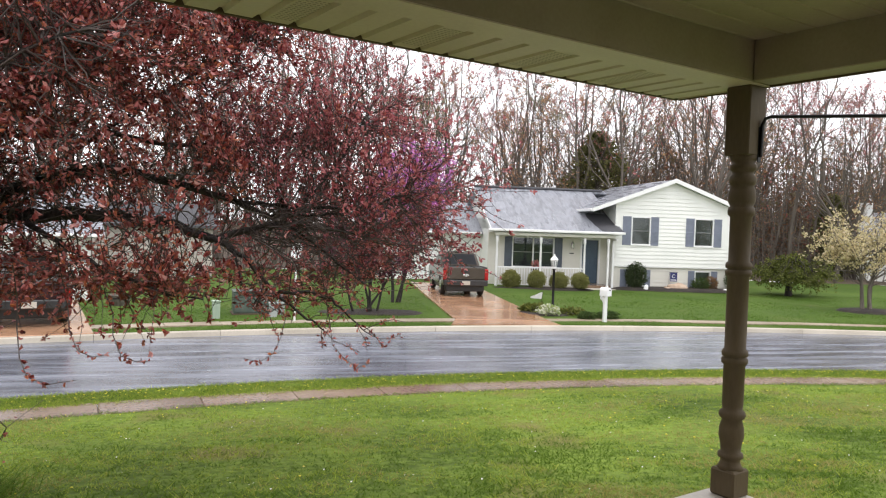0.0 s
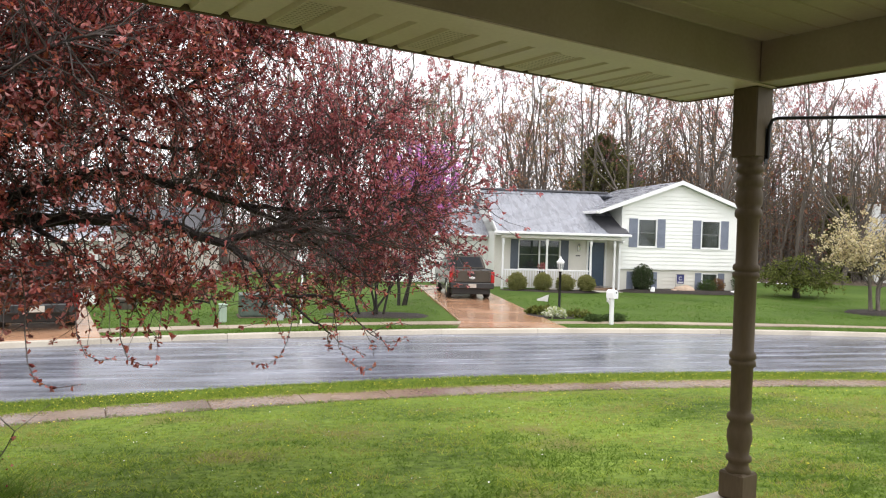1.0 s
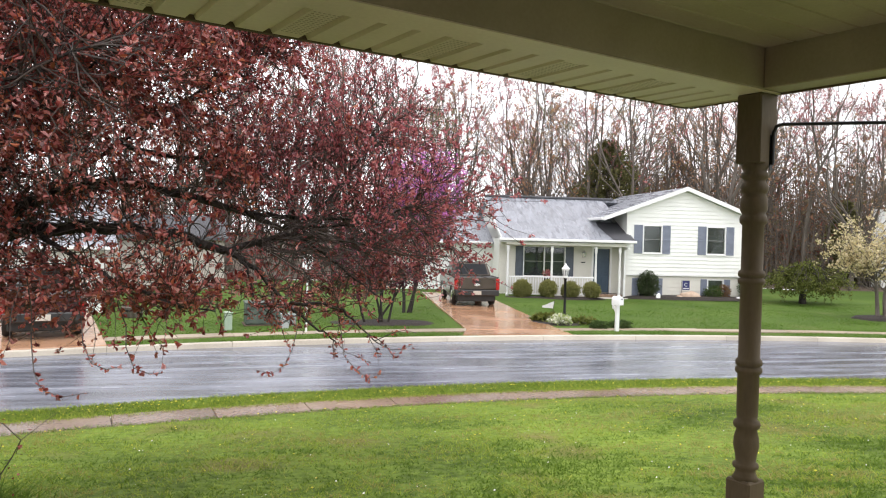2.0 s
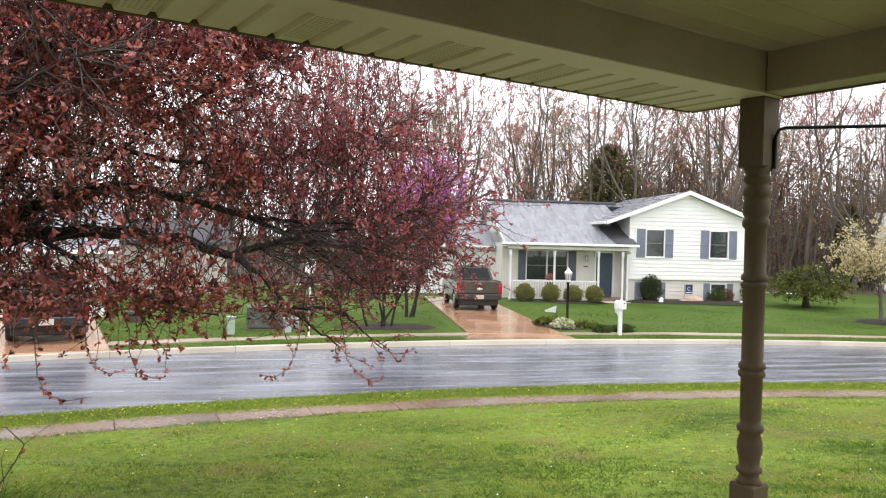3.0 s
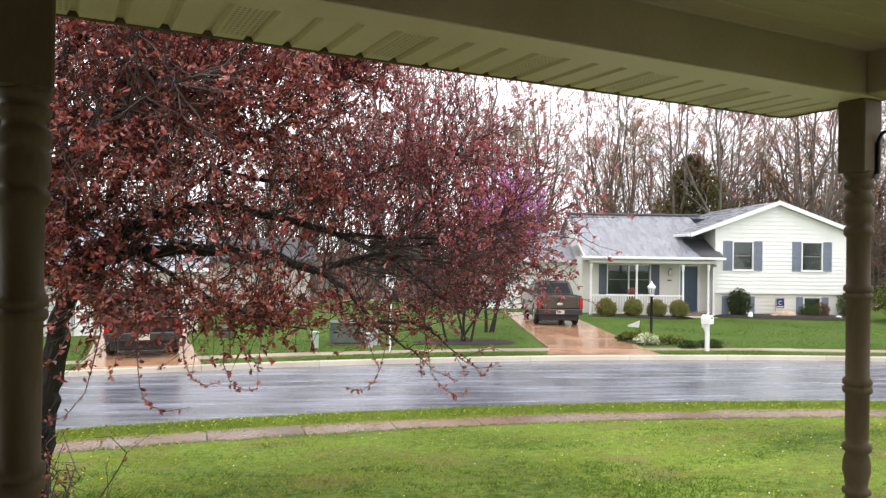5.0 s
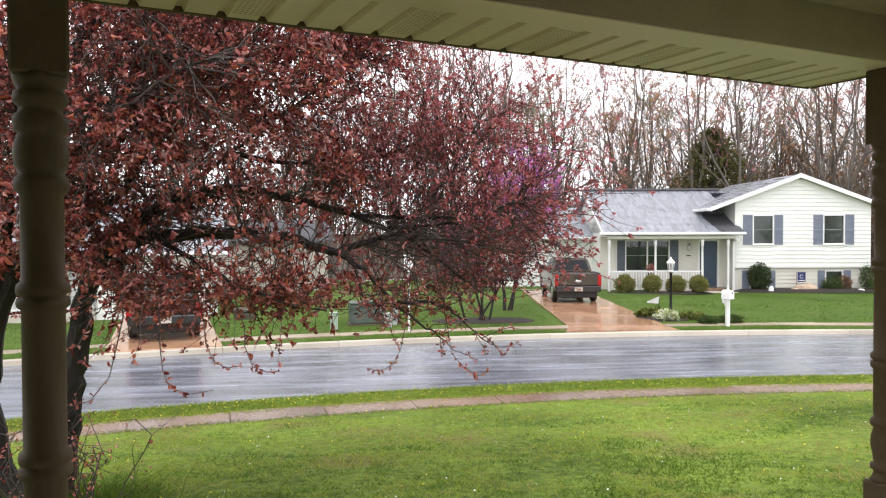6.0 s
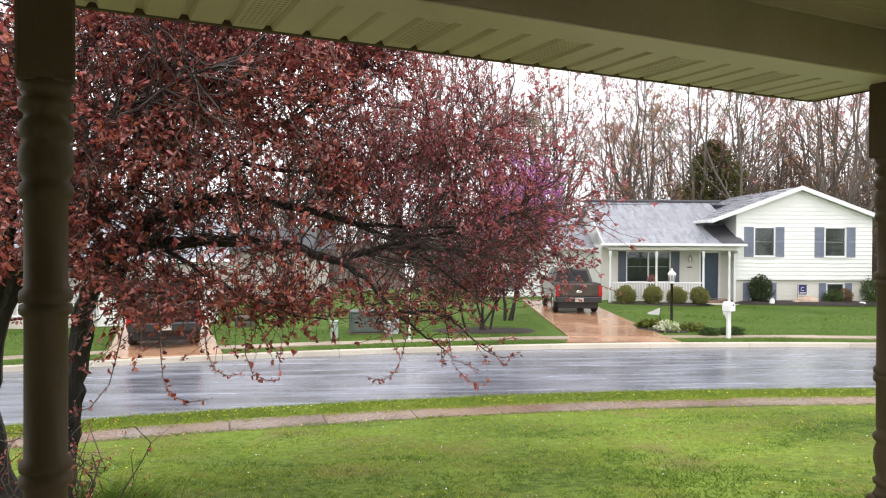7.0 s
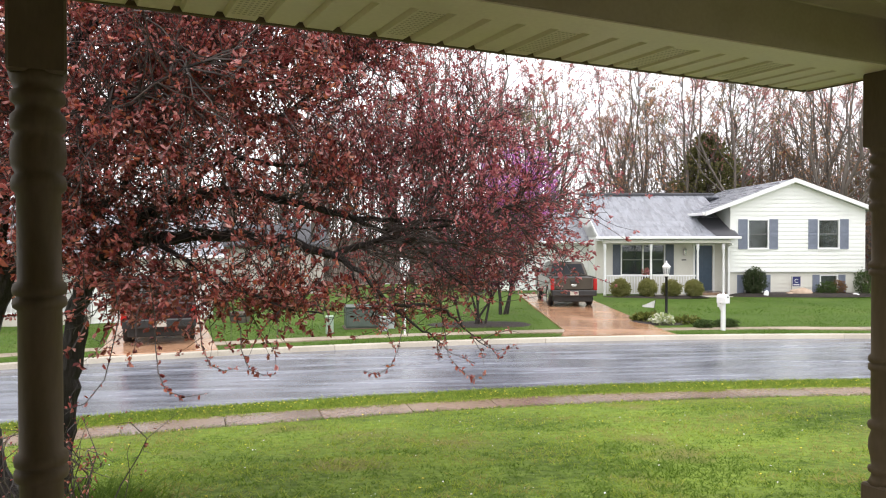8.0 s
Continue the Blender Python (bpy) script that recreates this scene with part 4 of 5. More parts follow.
            for sh in shoots:
                way = (sh[-1] - sh[0]).normalized()
                tuft(tgt, sh[-1], way, scale * 1.15, 5)
                for k in range(4):
                    j = random.randrange(1, len(sh))
                    tuft(tgt, sh[j - 1].lerp(sh[j], random.random()), way, scale, 2)
    # a tangle of bare crooked twigs in the heart of the crown
    for i in range(900):
        p = random.choice(nodes)
        if (p.x + base.x > -0.6 and i % 3) or p.z + base.z < 2.85:
            continue
        way = (rvec(0.6) + Vector((0.35, -0.3, 0.1))).normalized()
        pts = [p]
        for k in range(6):
            way = (way + rvec(0.3)).normalized()
            pts.append(pts[-1] + way * random.uniform(0.08, 0.2))
        twig.tube(pts, 0.0075, 0.0025, 4)
        for k in range(3):
            s = random.choice(pts[1:])
            twig.tube(bent(s, s + rvec(0.13), 2, 0.02), 0.004, 0.002, 3)
    # the fan of fine dark branches at the end of the level limbs
    for i in range(34):
        p = random.choice((V(0.16, 6.56, 3.0), V(0.36, 6.54, 3.04), V(0.53, 6.74, 3.11), V(0.22, 6.8, 3.15), V(0.0, 6.6, 2.95)))
        q = p + Vector((random.uniform(0.4, 1.0), random.gauss(0, 0.2), random.uniform(-0.5, 0.22)))
        br = bent(p, q, 6, 0.05)
        twig.tube(br, 0.008, 0.003, 4)
        for k in range(3):
            z = random.choice(br[1:])
            twig.tube(bent(z, z + (q - p) * 0.25 + rvec(0.1), 3, 0.02), 0.004, 0.002, 3)
    # long hanging shoots and thin suckers at the foot
    for x, y, z, ln in ((-1.75, 5.7, 2.3, 0.5), (-1.5, 5.6, 2.3, 0.42), (-0.95, 5.8, 2.3, 0.3), (0.4, 6.3, 2.3, 0.4), (0.7, 6.3, 2.25, 0.4), (-1.2, 5.7, 2.4, 0.35), (-2.0, 5.8, 2.5, 0.45)):
        a = V(x, y, z + 0.4)
        side = random.choice((-1, 1)) * random.uniform(0.25, 0.5)
        sh = [a + Vector((side * (k / 6) ** 2.2, 0.1 * math.sin(k), -(ln + 0.4) * math.sin(k / 6 * 1.75))) + rvec(0.015) for k in range(7)]
        twig.tube(sh, 0.006, 0.003, 4)
        for k in range(40):
            j = random.randrange(1, 7)
            leaf.leaf(sh[j - 1].lerp(sh[j], random.random()), rvec(0.7), random.uniform(0.025, 0.055), 0.5)
    # leafy shoots along the low ends of the hanging limbs
    for pts in (limbs[3][0][2:], limbs[4][0], limbs[5][0][2:], limbs[6][0], limbs[9][0][1:], limbs[11][0][1:]):
        for i in range(13):
            j = random.randrange(1, len(pts))
            s = pts[j - 1].lerp(pts[j], random.random())
            sh = bent(s, s + Vector((random.gauss(0.1, 0.22), random.gauss(0, 0.2), random.uniform(-0.32, 0.1))), 4, 0.04)
            twig.tube(sh, 0.005, 0.0025, 3)
            for k in range(5):
                j = random.randrange(1, len(sh))
                tuft(leaf, sh[j - 1].lerp(sh[j], random.random()), sh[-1] - sh[0], 0.04, 3)
    for i in range(26):
        a = V(-2.45 + random.gauss(0, 0.15), 6.3 + random.gauss(0, 0.15), 0.6)
        sh = bent(a, a + Vector((random.uniform(-0.15, 0.3), random.gauss(0, 0.2), random.uniform(0.4, 1.0))), 5, 0.13)
        twig.tube(sh, 0.007, 0.003, 4)
        for k in range(3):
            z = random.choice(sh[2:])
            twig.tube(bent(z, z + rvec(0.12), 2, 0.03), 0.004, 0.002, 3)
        for k in range(14):
            leaf.leaf(random.choice(sh[2:]) + rvec(0.05), rvec(0.7), random.uniform(0.02, 0.045), 0.5)
    wood.ob("trunk", M_BARK, e)
    tagged(twig.ob("twig_work", M_TWIG, e), kind="stuff")
    tagged(leaf.ob("foliage", M_PLUM, e, "bronze purple young leaves"), kind="stuff")
    tagged(pink.ob("young_foliage", M_PINKTIP, e, "pinkish red young leaves"), kind="stuff")
    return e


plum_tree()

# ---- planting round the houses ----
def leafy(parent, name, centre, radii, count, size, material, shell=0.45, width=0.6, flat=1.0, squash=None):
    """A cloud of single leaves filling an uneven rounded volume."""
    t = Tubes()
    k = random.uniform(0, 50)
    for i in range(count):
        d = rvec().normalized()
        rr = (shell + (1 - shell) * random.random() ** 0.5) * (0.86 + 0.3 * noise.noise(d * 2.2 + Vector((k, 0, 0))))
        p = Vector((d.x * radii[0], d.y * radii[1], d.z * radii[2])) * rr + Vector(centre)
        t.leaf(p, d + rvec(0.6) * flat, size * random.uniform(0.6, 1.4), width)
    return tagged(t.ob(name, material, parent), kind="stuff")


M_BOX = island_mat("olive_box_leaves", [(0.17, 0.175, 0.05), (0.27, 0.27, 0.085), (0.36, 0.35, 0.14), (0.22, 0.22, 0.08)], 0.6)
M_DARKLEAF = island_mat("dark_evergreen_leaves", [(0.03, 0.045, 0.018), (0.055, 0.08, 0.032), (0.085, 0.11, 0.045)], 0.6)
M_CONIFER = island_mat("conifer_needles", [(0.07, 0.075, 0.028), (0.14, 0.14, 0.05), (0.23, 0.21, 0.085)], 0.7)
M_MIDLEAF = island_mat("mid_green_leaves", [(0.04, 0.075, 0.02), (0.07, 0.11, 0.03), (0.10, 0.15, 0.04)], 0.6)
M_WEEP = island_mat("fresh_olive_leaves", [(0.085, 0.105, 0.02), (0.13, 0.15, 0.03), (0.19, 0.20, 0.05)], 0.6)
M_DOGWOOD = island_mat("cream_dogwood_bracts", [(0.56, 0.45, 0.25), (0.68, 0.58, 0.36), (0.42, 0.38, 0.17), (0.74, 0.65, 0.48)], 0.6)
M_REDBUD = island_mat("magenta_redbud_blossom", [(0.48, 0.12, 0.42), (0.62, 0.20, 0.56), (0.74, 0.34, 0.68), (0.54, 0.15, 0.44)], 0.6)
M_DARKRED = island_mat("dusky_red_foliage", [(0.07, 0.02, 0.025), (0.13, 0.04, 0.05), (0.20, 0.06, 0.09), (0.24, 0.08, 0.14)], 0.6)
M_RUSSET = island_mat("russet_leaves", [(0.16, 0.07, 0.035), (0.26, 0.13, 0.06), (0.2, 0.16, 0.06)], 0.6)
M_PALE = island_mat("white_cream_flowers", [(0.75, 0.75, 0.6), (0.82, 0.82, 0.72), (0.25, 0.32, 0.1), (0.7, 0.72, 0.4)], 0.6)


def shrub(label, x, y, r, h, material, local=HOUSE, count=900, size=0.07, group="", name="shrub"):
    e = thing(name, label, "shrub", local @ Matrix.Translation((x, y, 0.1)), group=group)
    t = Tubes()
    for i in range(9):
        a = i * 0.7
        t.tube([Vector((0.05 * math.cos(a), 0.05 * math.sin(a), -0.05)), Vector((0.45 * r * math.cos(a), 0.45 * r * math.sin(a), h * 0.4)), Vector((0.7 * r * math.cos(a), 0.7 * r * math.sin(a), h * 0.75))], 0.014, 0.006, 4)
    tagged(t.ob("stem_work", M_BARK_GREY, e), kind="stuff")
    leafy(e, "foliage", (0, 0, h * 0.52), (r, r, h * 0.52), count, size, material, 0.3)
    return e


random.seed(31)
b0 = shrub("rounded clipped olive-green box bush before the porch railing", -8.8, -1.25, 0.5, 0.98, M_BOX, group="porch bushes", count=4200, size=0.065, name="box_bush")
for x, k in ((-7.5, 70), (-6.38, 160), (-5.3, 250)):
    c = copy_thing(b0, HOUSE @ pose(x, -1.25, 0.1, 0, 0, k))
    c.scale = (0.98, 0.98, random.uniform(0.93, 1.04))
shrub("tall dark evergreen bush against the lower wall", -2.05, -0.35, 0.62, 1.45, M_DARKLEAF, count=3200)
shrub("low green bush under the lower window", 1.45, -0.4, 0.55, 0.75, M_MIDLEAF, count=900)
shrub("russet bush beside the lower window", 2.15, -0.2, 0.4, 0.85, M_RUSSET, count=700)
shrub("upright green bush at the house corner", 3.35, -0.3, 0.5, 1.35, M_MIDLEAF, count=1100)
shrub("low green groundcover at the mailbox foot", 10.95, 22.75, 0.3, 0.26, M_MIDLEAF, Matrix.Identity(4), 600)
shrub("low green groundcover at the mailbox foot", 11.75, 22.85, 0.45, 0.28, M_MIDLEAF, Matrix.Identity(4), 900)
shrub("pale variegated clump of flowers at the lamp post", 10.0, 23.75, 0.4, 0.34, M_PALE, Matrix.Identity(4), 420, 0.13, name="flower_clump")
shrub("green leafy perennials beside the lamp post", 9.75, 24.5, 0.5, 0.3, M_WEEP, Matrix.Identity(4), 380, 0.14, name="perennial_clump")

shrub("low green perennials at the edge of the lamp bed", 10.85, 23.9, 0.55, 0.22, M_WEEP, Matrix.Identity(4), 420, 0.12, name="perennial_clump")


def bed(name, m, rx, ry, label, h=0.08):
    """A low heap of mulch with an uneven rim."""
    vs, fs = [(0, 0, h)], []
    n = 28
    for j, (k, z) in enumerate(((0.5, h * 0.95), (0.85, h * 0.7), (1.0, -0.02))):
        for i in range(n):
            a = 2 * math.pi * i / n
            q = k * (1 + 0.08 * noise.noise((math.cos(a) * 2, math.sin(a) * 2, rx)))
            vs.append((rx * q * math.cos(a), ry * q * math.sin(a), z + 0.015 * noise.noise((a * 3, k, rx))))
    for i in range(n):
        fs.append((0, 1 + i, 1 + (i + 1) % n))
        for j in range(2):
            o = 1 + j * n
            fs.append((o + i, o + n + i, o + n + (i + 1) % n, o + (i + 1) % n))
    ob = mesh_ob(name, vs, fs, M_MULCH, smooth=True)
    ob.matrix_world = m
    return tagged(ob, label, "flower bed", kind="structure")


bed("mulch_bed", HOUSE @ pose(0.3, -0.35, 0.17), 3.9, 1.0, "dark mulch bed along the lower wall", 0.14)
bed("porch_bed", HOUSE @ pose(-7.2, -1.2, 0.16), 2.6, 0.6, "dark mulch bed before the porch")
bed("lamp_bed", pose(10.2, 24.25, 0.13), 1.1, 0.95, "dark mulch bed round the lamp post")
bed("dogwood_bed", pose(24.65, 25.15, 0.11), 1.35, 1.0, "dark mulch ring under the dogwood", 0.15)
bed("redbud_bed", pose(3.9, 24.4, 0.11), 1.9, 0.9, "dark mulch bed under the dusky red shrub")


def small_tree(name, label, m, trunks, crown_c, crown_r, limbs, leaf_mat, leaves, leaf_size, r0=0.07, bark=M_BARK_GREY, droop=0.0, second=None):
    """A garden tree: stems from the ground, limbs to points in the crown, twigs and leaves along them."""
    e = thing(name, label, "tree", m)
    wood, twig, lv, lv2 = Tubes(), Tubes(), Tubes(), Tubes()
    c = Vector(crown_c)
    starts = []
    for q in trunks:
        pts = bent(Vector((random.gauss(0, 0.06 * len(trunks)), random.gauss(0, 0.06), -0.1)), Vector(q), 4, 0.06)
        wood.tube(pts, r0, r0 * 0.5, 7)
        starts += pts[2:]
    for i in range(limbs):
        d = rvec().normalized() * random.uniform(0.5, 1.0)
        q = c + Vector((d.x * crown_r[0], d.y * crown_r[1], d.z * crown_r[2]))
        p = min(starts, key=lambda v: (v - q).length * random.uniform(0.7, 1.4))
        br = bent(p, q, 5, (q - p).length * 0.07)
        if droop:
            br = [b - Vector((0, 0, droop * (k / 5) ** 2)) for k, b in enumerate(br)]
        twig.tube(br, r0 * 0.3, 0.005, 4)
        for k in range(6):
            s = random.choice(br[2:])
            en = s + rvec(0.28) * crown_r[0] * 0.4 + Vector((0, 0, 0.05 - droop * 0.25))
            twig.tube([s, en], 0.006, 0.003, 3)
            for w in range(leaves // (limbs * 6) + 1):
                tgt = lv2 if second and random.random() < second[1](s) else lv
                tgt.leaf(s.lerp(en, random.random()) + rvec(0.05), rvec(), leaf_size * random.uniform(0.6, 1.4), 0.75)
    wood.ob("trunk", bark, e)
    tagged(twig.ob("branch_work", bark, e), kind="stuff")
    tagged(lv.ob("crown", leaf_mat, e), kind="stuff")
    if second:
        tagged(lv2.ob("blossom", second[0], e), kind="stuff")
    return e


random.seed(77)
small_tree("dogwood_tree", "flowering dogwood with layered cream bracts over mulch", pose(24.65, 25.15, 0.15), [(0.1, 0, 1.3), (0.5, 0.2, 2.2), (-0.6, 0, 2.0)], (0.2, 0, 3.0), (2.9, 2.4, 1.3), 90, M_DOGWOOD, 6000, 0.09, 0.09)
small_tree("weeping_tree", "low weeping garden tree with fresh olive-green leaves", pose(26.3, 31.9, 0.1), [(0.0, 0, 1.5), (0.3, 0.1, 1.7)], (0.1, 0, 2.25), (2.5, 2.1, 0.55), 110, M_WEEP, 12000, 0.085, 0.15, M_BARK, 1.15)
small_tree("redbud_tree", "redbud tree in magenta blossom beside the driveway", pose(5.5, 27.8, 0.1), [(0.3, 0, 2.2), (-0.5, 0.2, 2.6), (0.8, -0.1, 2.8)], (0.5, 0, 4.8), (1.8, 1.6, 1.7), 140, M_REDBUD, 11000, 0.075, 0.07, M_BARK, 0.0)
small_tree("smoke_shrub", "many-stemmed dusky red shrub over dark mulch", pose(3.9, 24.3, 0.15), [(-1.0, 0, 1.9), (-0.5, 0.2, 2.2), (0.0, -0.1, 2.3), (0.5, 0.1, 2.2), (1.0, 0, 1.9), (0.2, 0.3, 2.4)], (0.1, 0, 2.7), (2.2, 1.5, 2.1), 130, M_DARKRED, 6500, 0.075, 0.045, M_BARK, 0.0)


def conifer(m, h, r, label):
    """A broad cone of drooping sprays with a ragged outline."""
    e = thing("conifer_tree", label, "tree", m)
    w, t = Tubes(), Tubes()
    w.tube([Vector((0, 0, -0.2)), Vector((0.05, 0, h * 0.5)), Vector((0, 0, h))], 0.22, 0.02, 7)
    for i in range(480):
        f = random.random() ** 0.75
        z = h * (0.06 + 0.92 * f)
        ln = r * (1 - f) ** 0.68 * random.uniform(0.72, 1.12) + 0.15
        a = random.uniform(0, 6.28)
        d = Vector((math.cos(a), math.sin(a), random.uniform(-0.12, 0.35)))
        p = Vector((0, 0, z))
        q = p + d * ln
        w.tube([p, q], 0.02, 0.006, 3)
        for k in range(20):
            s = p.lerp(q, random.uniform(0.3, 1.05)) + rvec(0.10)
            t.leaf(s, d + rvec(0.6), random.uniform(0.14, 0.34), 0.35)
    w.ob("trunk", M_BARK_GREY, e)
    tagged(t.ob("foliage", M_CONIFER, e), kind="stuff")
    return e


conifer(pose(23.1, 47.5, 0.1), 9.8, 4.3, "dark green broad conifer behind the white house")
conifer(pose(40.0, 44.5, 0.1), 6.0, 1.7, "dark green conifer at the edge of the wood")

# ---- vehicles ----
M_TRUCK = mat("bronze_grey_car_paint", (0.07, 0.056, 0.045), (0.095, 0.078, 0.064), 1.5, 60, 0.22, 0.02, 0.001, metal=0.35, rough_var=0.05)
M_MAROON = mat("dark_maroon_car_paint", (0.03, 0.010, 0.011), (0.05, 0.015, 0.016), 1.5, 60, 0.3, 0.02, 0.001, spec=0.3, rough_var=0.05)
M_TYRE = mat("black_rubber", (0.012, 0.012, 0.012), (0.025, 0.025, 0.025), 6, 60, 0.7, 0.2, 0.003)
M_TRIM = mat("black_plastic", (0.015, 0.015, 0.016), (0.03, 0.03, 0.03), 5, 60, 0.45, 0.1, 0.002)
M_CHROME = mat("bright_metal", (0.55, 0.55, 0.56), (0.68, 0.68, 0.68), 5, 60, 0.2, 0.05, 0.001, metal=1.0)
M_TAIL = mat("red_lamp_lens", (0.34, 0.012, 0.014), (0.46, 0.02, 0.02), 6, 60, 0.15, 0.05, 0.001)
M_CARGLASS = glass_mat("dark_car_glass", (0.012, 0.013, 0.015))


def vehicle(name, label, m, paint, bed_end, cab0, roof0, roof1, cab1, length, belt, roof, width=1.95):
    """A car from its side outline: lower body with wheel arches, tapered cabin, panes, lamps, bumpers and wheels. y runs forward from the rear bumper."""
    e = thing(name, label, "car" if bed_end == 0 else "pickup truck", m)
    hw = width / 2
    wr, wf, rad = 1.15, length - 0.95, 0.4
    arch = lambda c: [(c + 0.47 * math.cos(t), 0.42 + 0.47 * math.sin(t)) for t in np.linspace(0, math.pi, 9)]
    out = [(0.14, 0.5), (0.10, 0.8), (0.12, belt), (cab1, belt), (length - 0.15, belt - 0.14), (length, belt - 0.32), (length, 0.5)]
    out += [(y, max(0.4, z)) for y, z in arch(wf)] + [(y, max(0.4, z)) for y, z in arch(wr)]
    bm = prism(out, -hw, hw, "x")
    bmesh.ops.bevel(bm, geom=[ed for ed in bm.edges if abs(ed.verts[0].co.x - ed.verts[1].co.x) < 1e-4], offset=0.045, segments=2, affect="EDGES")
    body = part("body", bm, paint, e, smooth=False)
    if bed_end:
        part("bed_liner", box(-hw + 0.12, hw - 0.12, 0.25, bed_end, belt - 0.02, belt + 0.006), M_TRIM, e)
        part("bed_rail", box(-hw + 0.01, -hw + 0.1, 0.14, bed_end, belt, belt + 0.035, 0.01), M_TRIM, e)
        part("bed_rail", box(hw - 0.1, hw - 0.01, 0.14, bed_end, belt, belt + 0.035, 0.01), M_TRIM, e)
        part("tailgate", box(-hw + 0.2, hw - 0.2, 0.065, 0.12, 0.72, belt + 0.015, 0.02), paint, e)
        part("tailgate_handle", box(-0.14, 0.14, 0.045, 0.07, belt - 0.2, belt - 0.09, 0.01), M_TRIM, e)
        bg = lathe([(0.10, 0), (0.11, 0.012), (0.09, 0.02)], 16)
        part("badge", bg, M_CHROME, e).matrix_world = m @ pose(0, 0.065, belt - 0.3, 90) @ Matrix.Diagonal((1.2, 0.5, 1, 1))
    lo = [(-hw + 0.05, cab0), (hw - 0.05, cab0), (hw - 0.05, cab1), (-hw + 0.05, cab1)]
    hi = [(-hw + 0.24, roof0), (hw - 0.24, roof0), (hw - 0.24, roof1), (-hw + 0.24, roof1)]
    bm = bmesh.new()
    a = [bm.verts.new((x, y, belt - 0.01)) for x, y in lo]
    b = [bm.verts.new((x, y, roof)) for x, y in hi]
    bm.faces.new(a[::-1])
    bm.faces.new(b)
    for i in range(4):
        bm.faces.new((a[i], a[(i + 1) % 4], b[(i + 1) % 4], b[i]))
    bmesh.ops.bevel(bm, geom=bm.edges[:], offset=0.05, segments=2, affect="EDGES")
    part("cabin", bm, paint, e)
    A, B = [Vector((x, y, belt)) for x, y in lo], [Vector((x, y, roof)) for x, y in hi]
    for i, nm in enumerate(("rear_window", "side_window", "windscreen", "side_window")):
        p, q, r, s = A[i], A[(i + 1) % 4], B[(i + 1) % 4], B[i]
        nrm = (q - p).cross(s - p).normalized()
        at = lambda u, v: p.lerp(q, u).lerp(s.lerp(r, u), v) + nrm * 0.012
        spans = ((0.07, 0.93),) if i in (0, 2) else ((0.06, 0.48), (0.53, 0.93))
        for u0, u1 in spans:
            bmg = bmesh.new()
            outer = [bmg.verts.new(at(u, v)) for u, v in ((u0, 0.12), (u1, 0.12), (u1, 0.86), (u0, 0.86))]
            inner = [bmg.verts.new(v.co - nrm * 0.02) for v in outer]
            bmg.faces.new(outer)
            bmg.faces.new(inner[::-1])
            for k in range(4):
                bmg.faces.new((outer[k], inner[k], inner[(k + 1) % 4], outer[(k + 1) % 4]))
            part(nm, bmg, M_CARGLASS, e)
    part("brake_light", box(-0.2, 0.2, roof0 - 0.02, roof0 + 0.06, roof + 0.0, roof + 0.035, 0.008), M_CHROME, e)
    for sgn in (-1, 1):
        x0, x1 = sorted((sgn * (hw - 0.14), sgn * (hw + 0.012)))
        part("tail_light", box(x0, x1, 0.06, 0.2, belt - 0.5, belt - 0.03, 0.02), M_TAIL, e)
        x0, x1 = sorted((sgn * (hw + 0.02), sgn * (hw + 0.2)))
        mir = part("wing_mirror", box(x0, x1, cab1 - 0.5, cab1 - 0.38, belt + 0.02, belt + 0.2, 0.03), M_TRIM, e)
        part("headlight", box(*sorted((sgn * (hw - 0.4), sgn * (hw - 0.05))), length - 0.1, length + 0.02, belt - 0.42, belt - 0.25, 0.02), M_CHROME, e)
        for y in (wr, wf):
            w = part("wheel", lathe([(0.2, -0.1), (rad - 0.03, -0.11), (rad, -0.08), (rad, 0.08), (rad - 0.03, 0.11), (0.2, 0.1)], 22), M_TYRE, e, "black tyre", True)
            w.matrix_local = pose(sgn * (hw - 0.12), y, rad, 0, 90, 0)
            rim = part("rim", lathe([(0.05, 0.115), (0.22, 0.105), (0.23, 0.09)] if sgn > 0 else [(0.23, -0.09), (0.22, -0.105), (0.05, -0.115)], 16), M_CHROME, w)
    part("underbody", box(-hw + 0.14, hw - 0.14, 0.3, length - 0.3, 0.2, 0.48, 0.03), M_TRIM, e)
    part("rear_bumper", box(-hw + 0.02, hw - 0.02, -0.04, 0.16, 0.46, 0.7, 0.03), M_TRIM, e)
    part("front_bumper", box(-hw + 0.02, hw - 0.02, length - 0.12, length + 0.06, 0.36, 0.62, 0.04), M_TRIM, e)
    part("number_plate", box(-0.17, 0.17, -0.055, -0.042, 0.5, 0.66, 0.004), M_CONCRETE, e)
    return e


vehicle("pickup_truck", "bronze grey pickup truck parked on the wet driveway", HOUSE @ pose(-11.88, -6.3, 0.165), M_TRUCK, 1.6, 1.63, 1.9, 3.2, 3.95, 5.3, 1.2, 1.79, 1.88)
LEFT = pose(-6.9, 27.2, 0, 0, 0, 14.5)
vehicle("parked_suv", "dark maroon car parked on the neighbour's driveway", LEFT @ pose(-0.1, -6.8, 0.165), M_MAROON, 0, 0.2, 0.7, 3.1, 3.8, 4.6, 1.05, 1.72, 1.9)

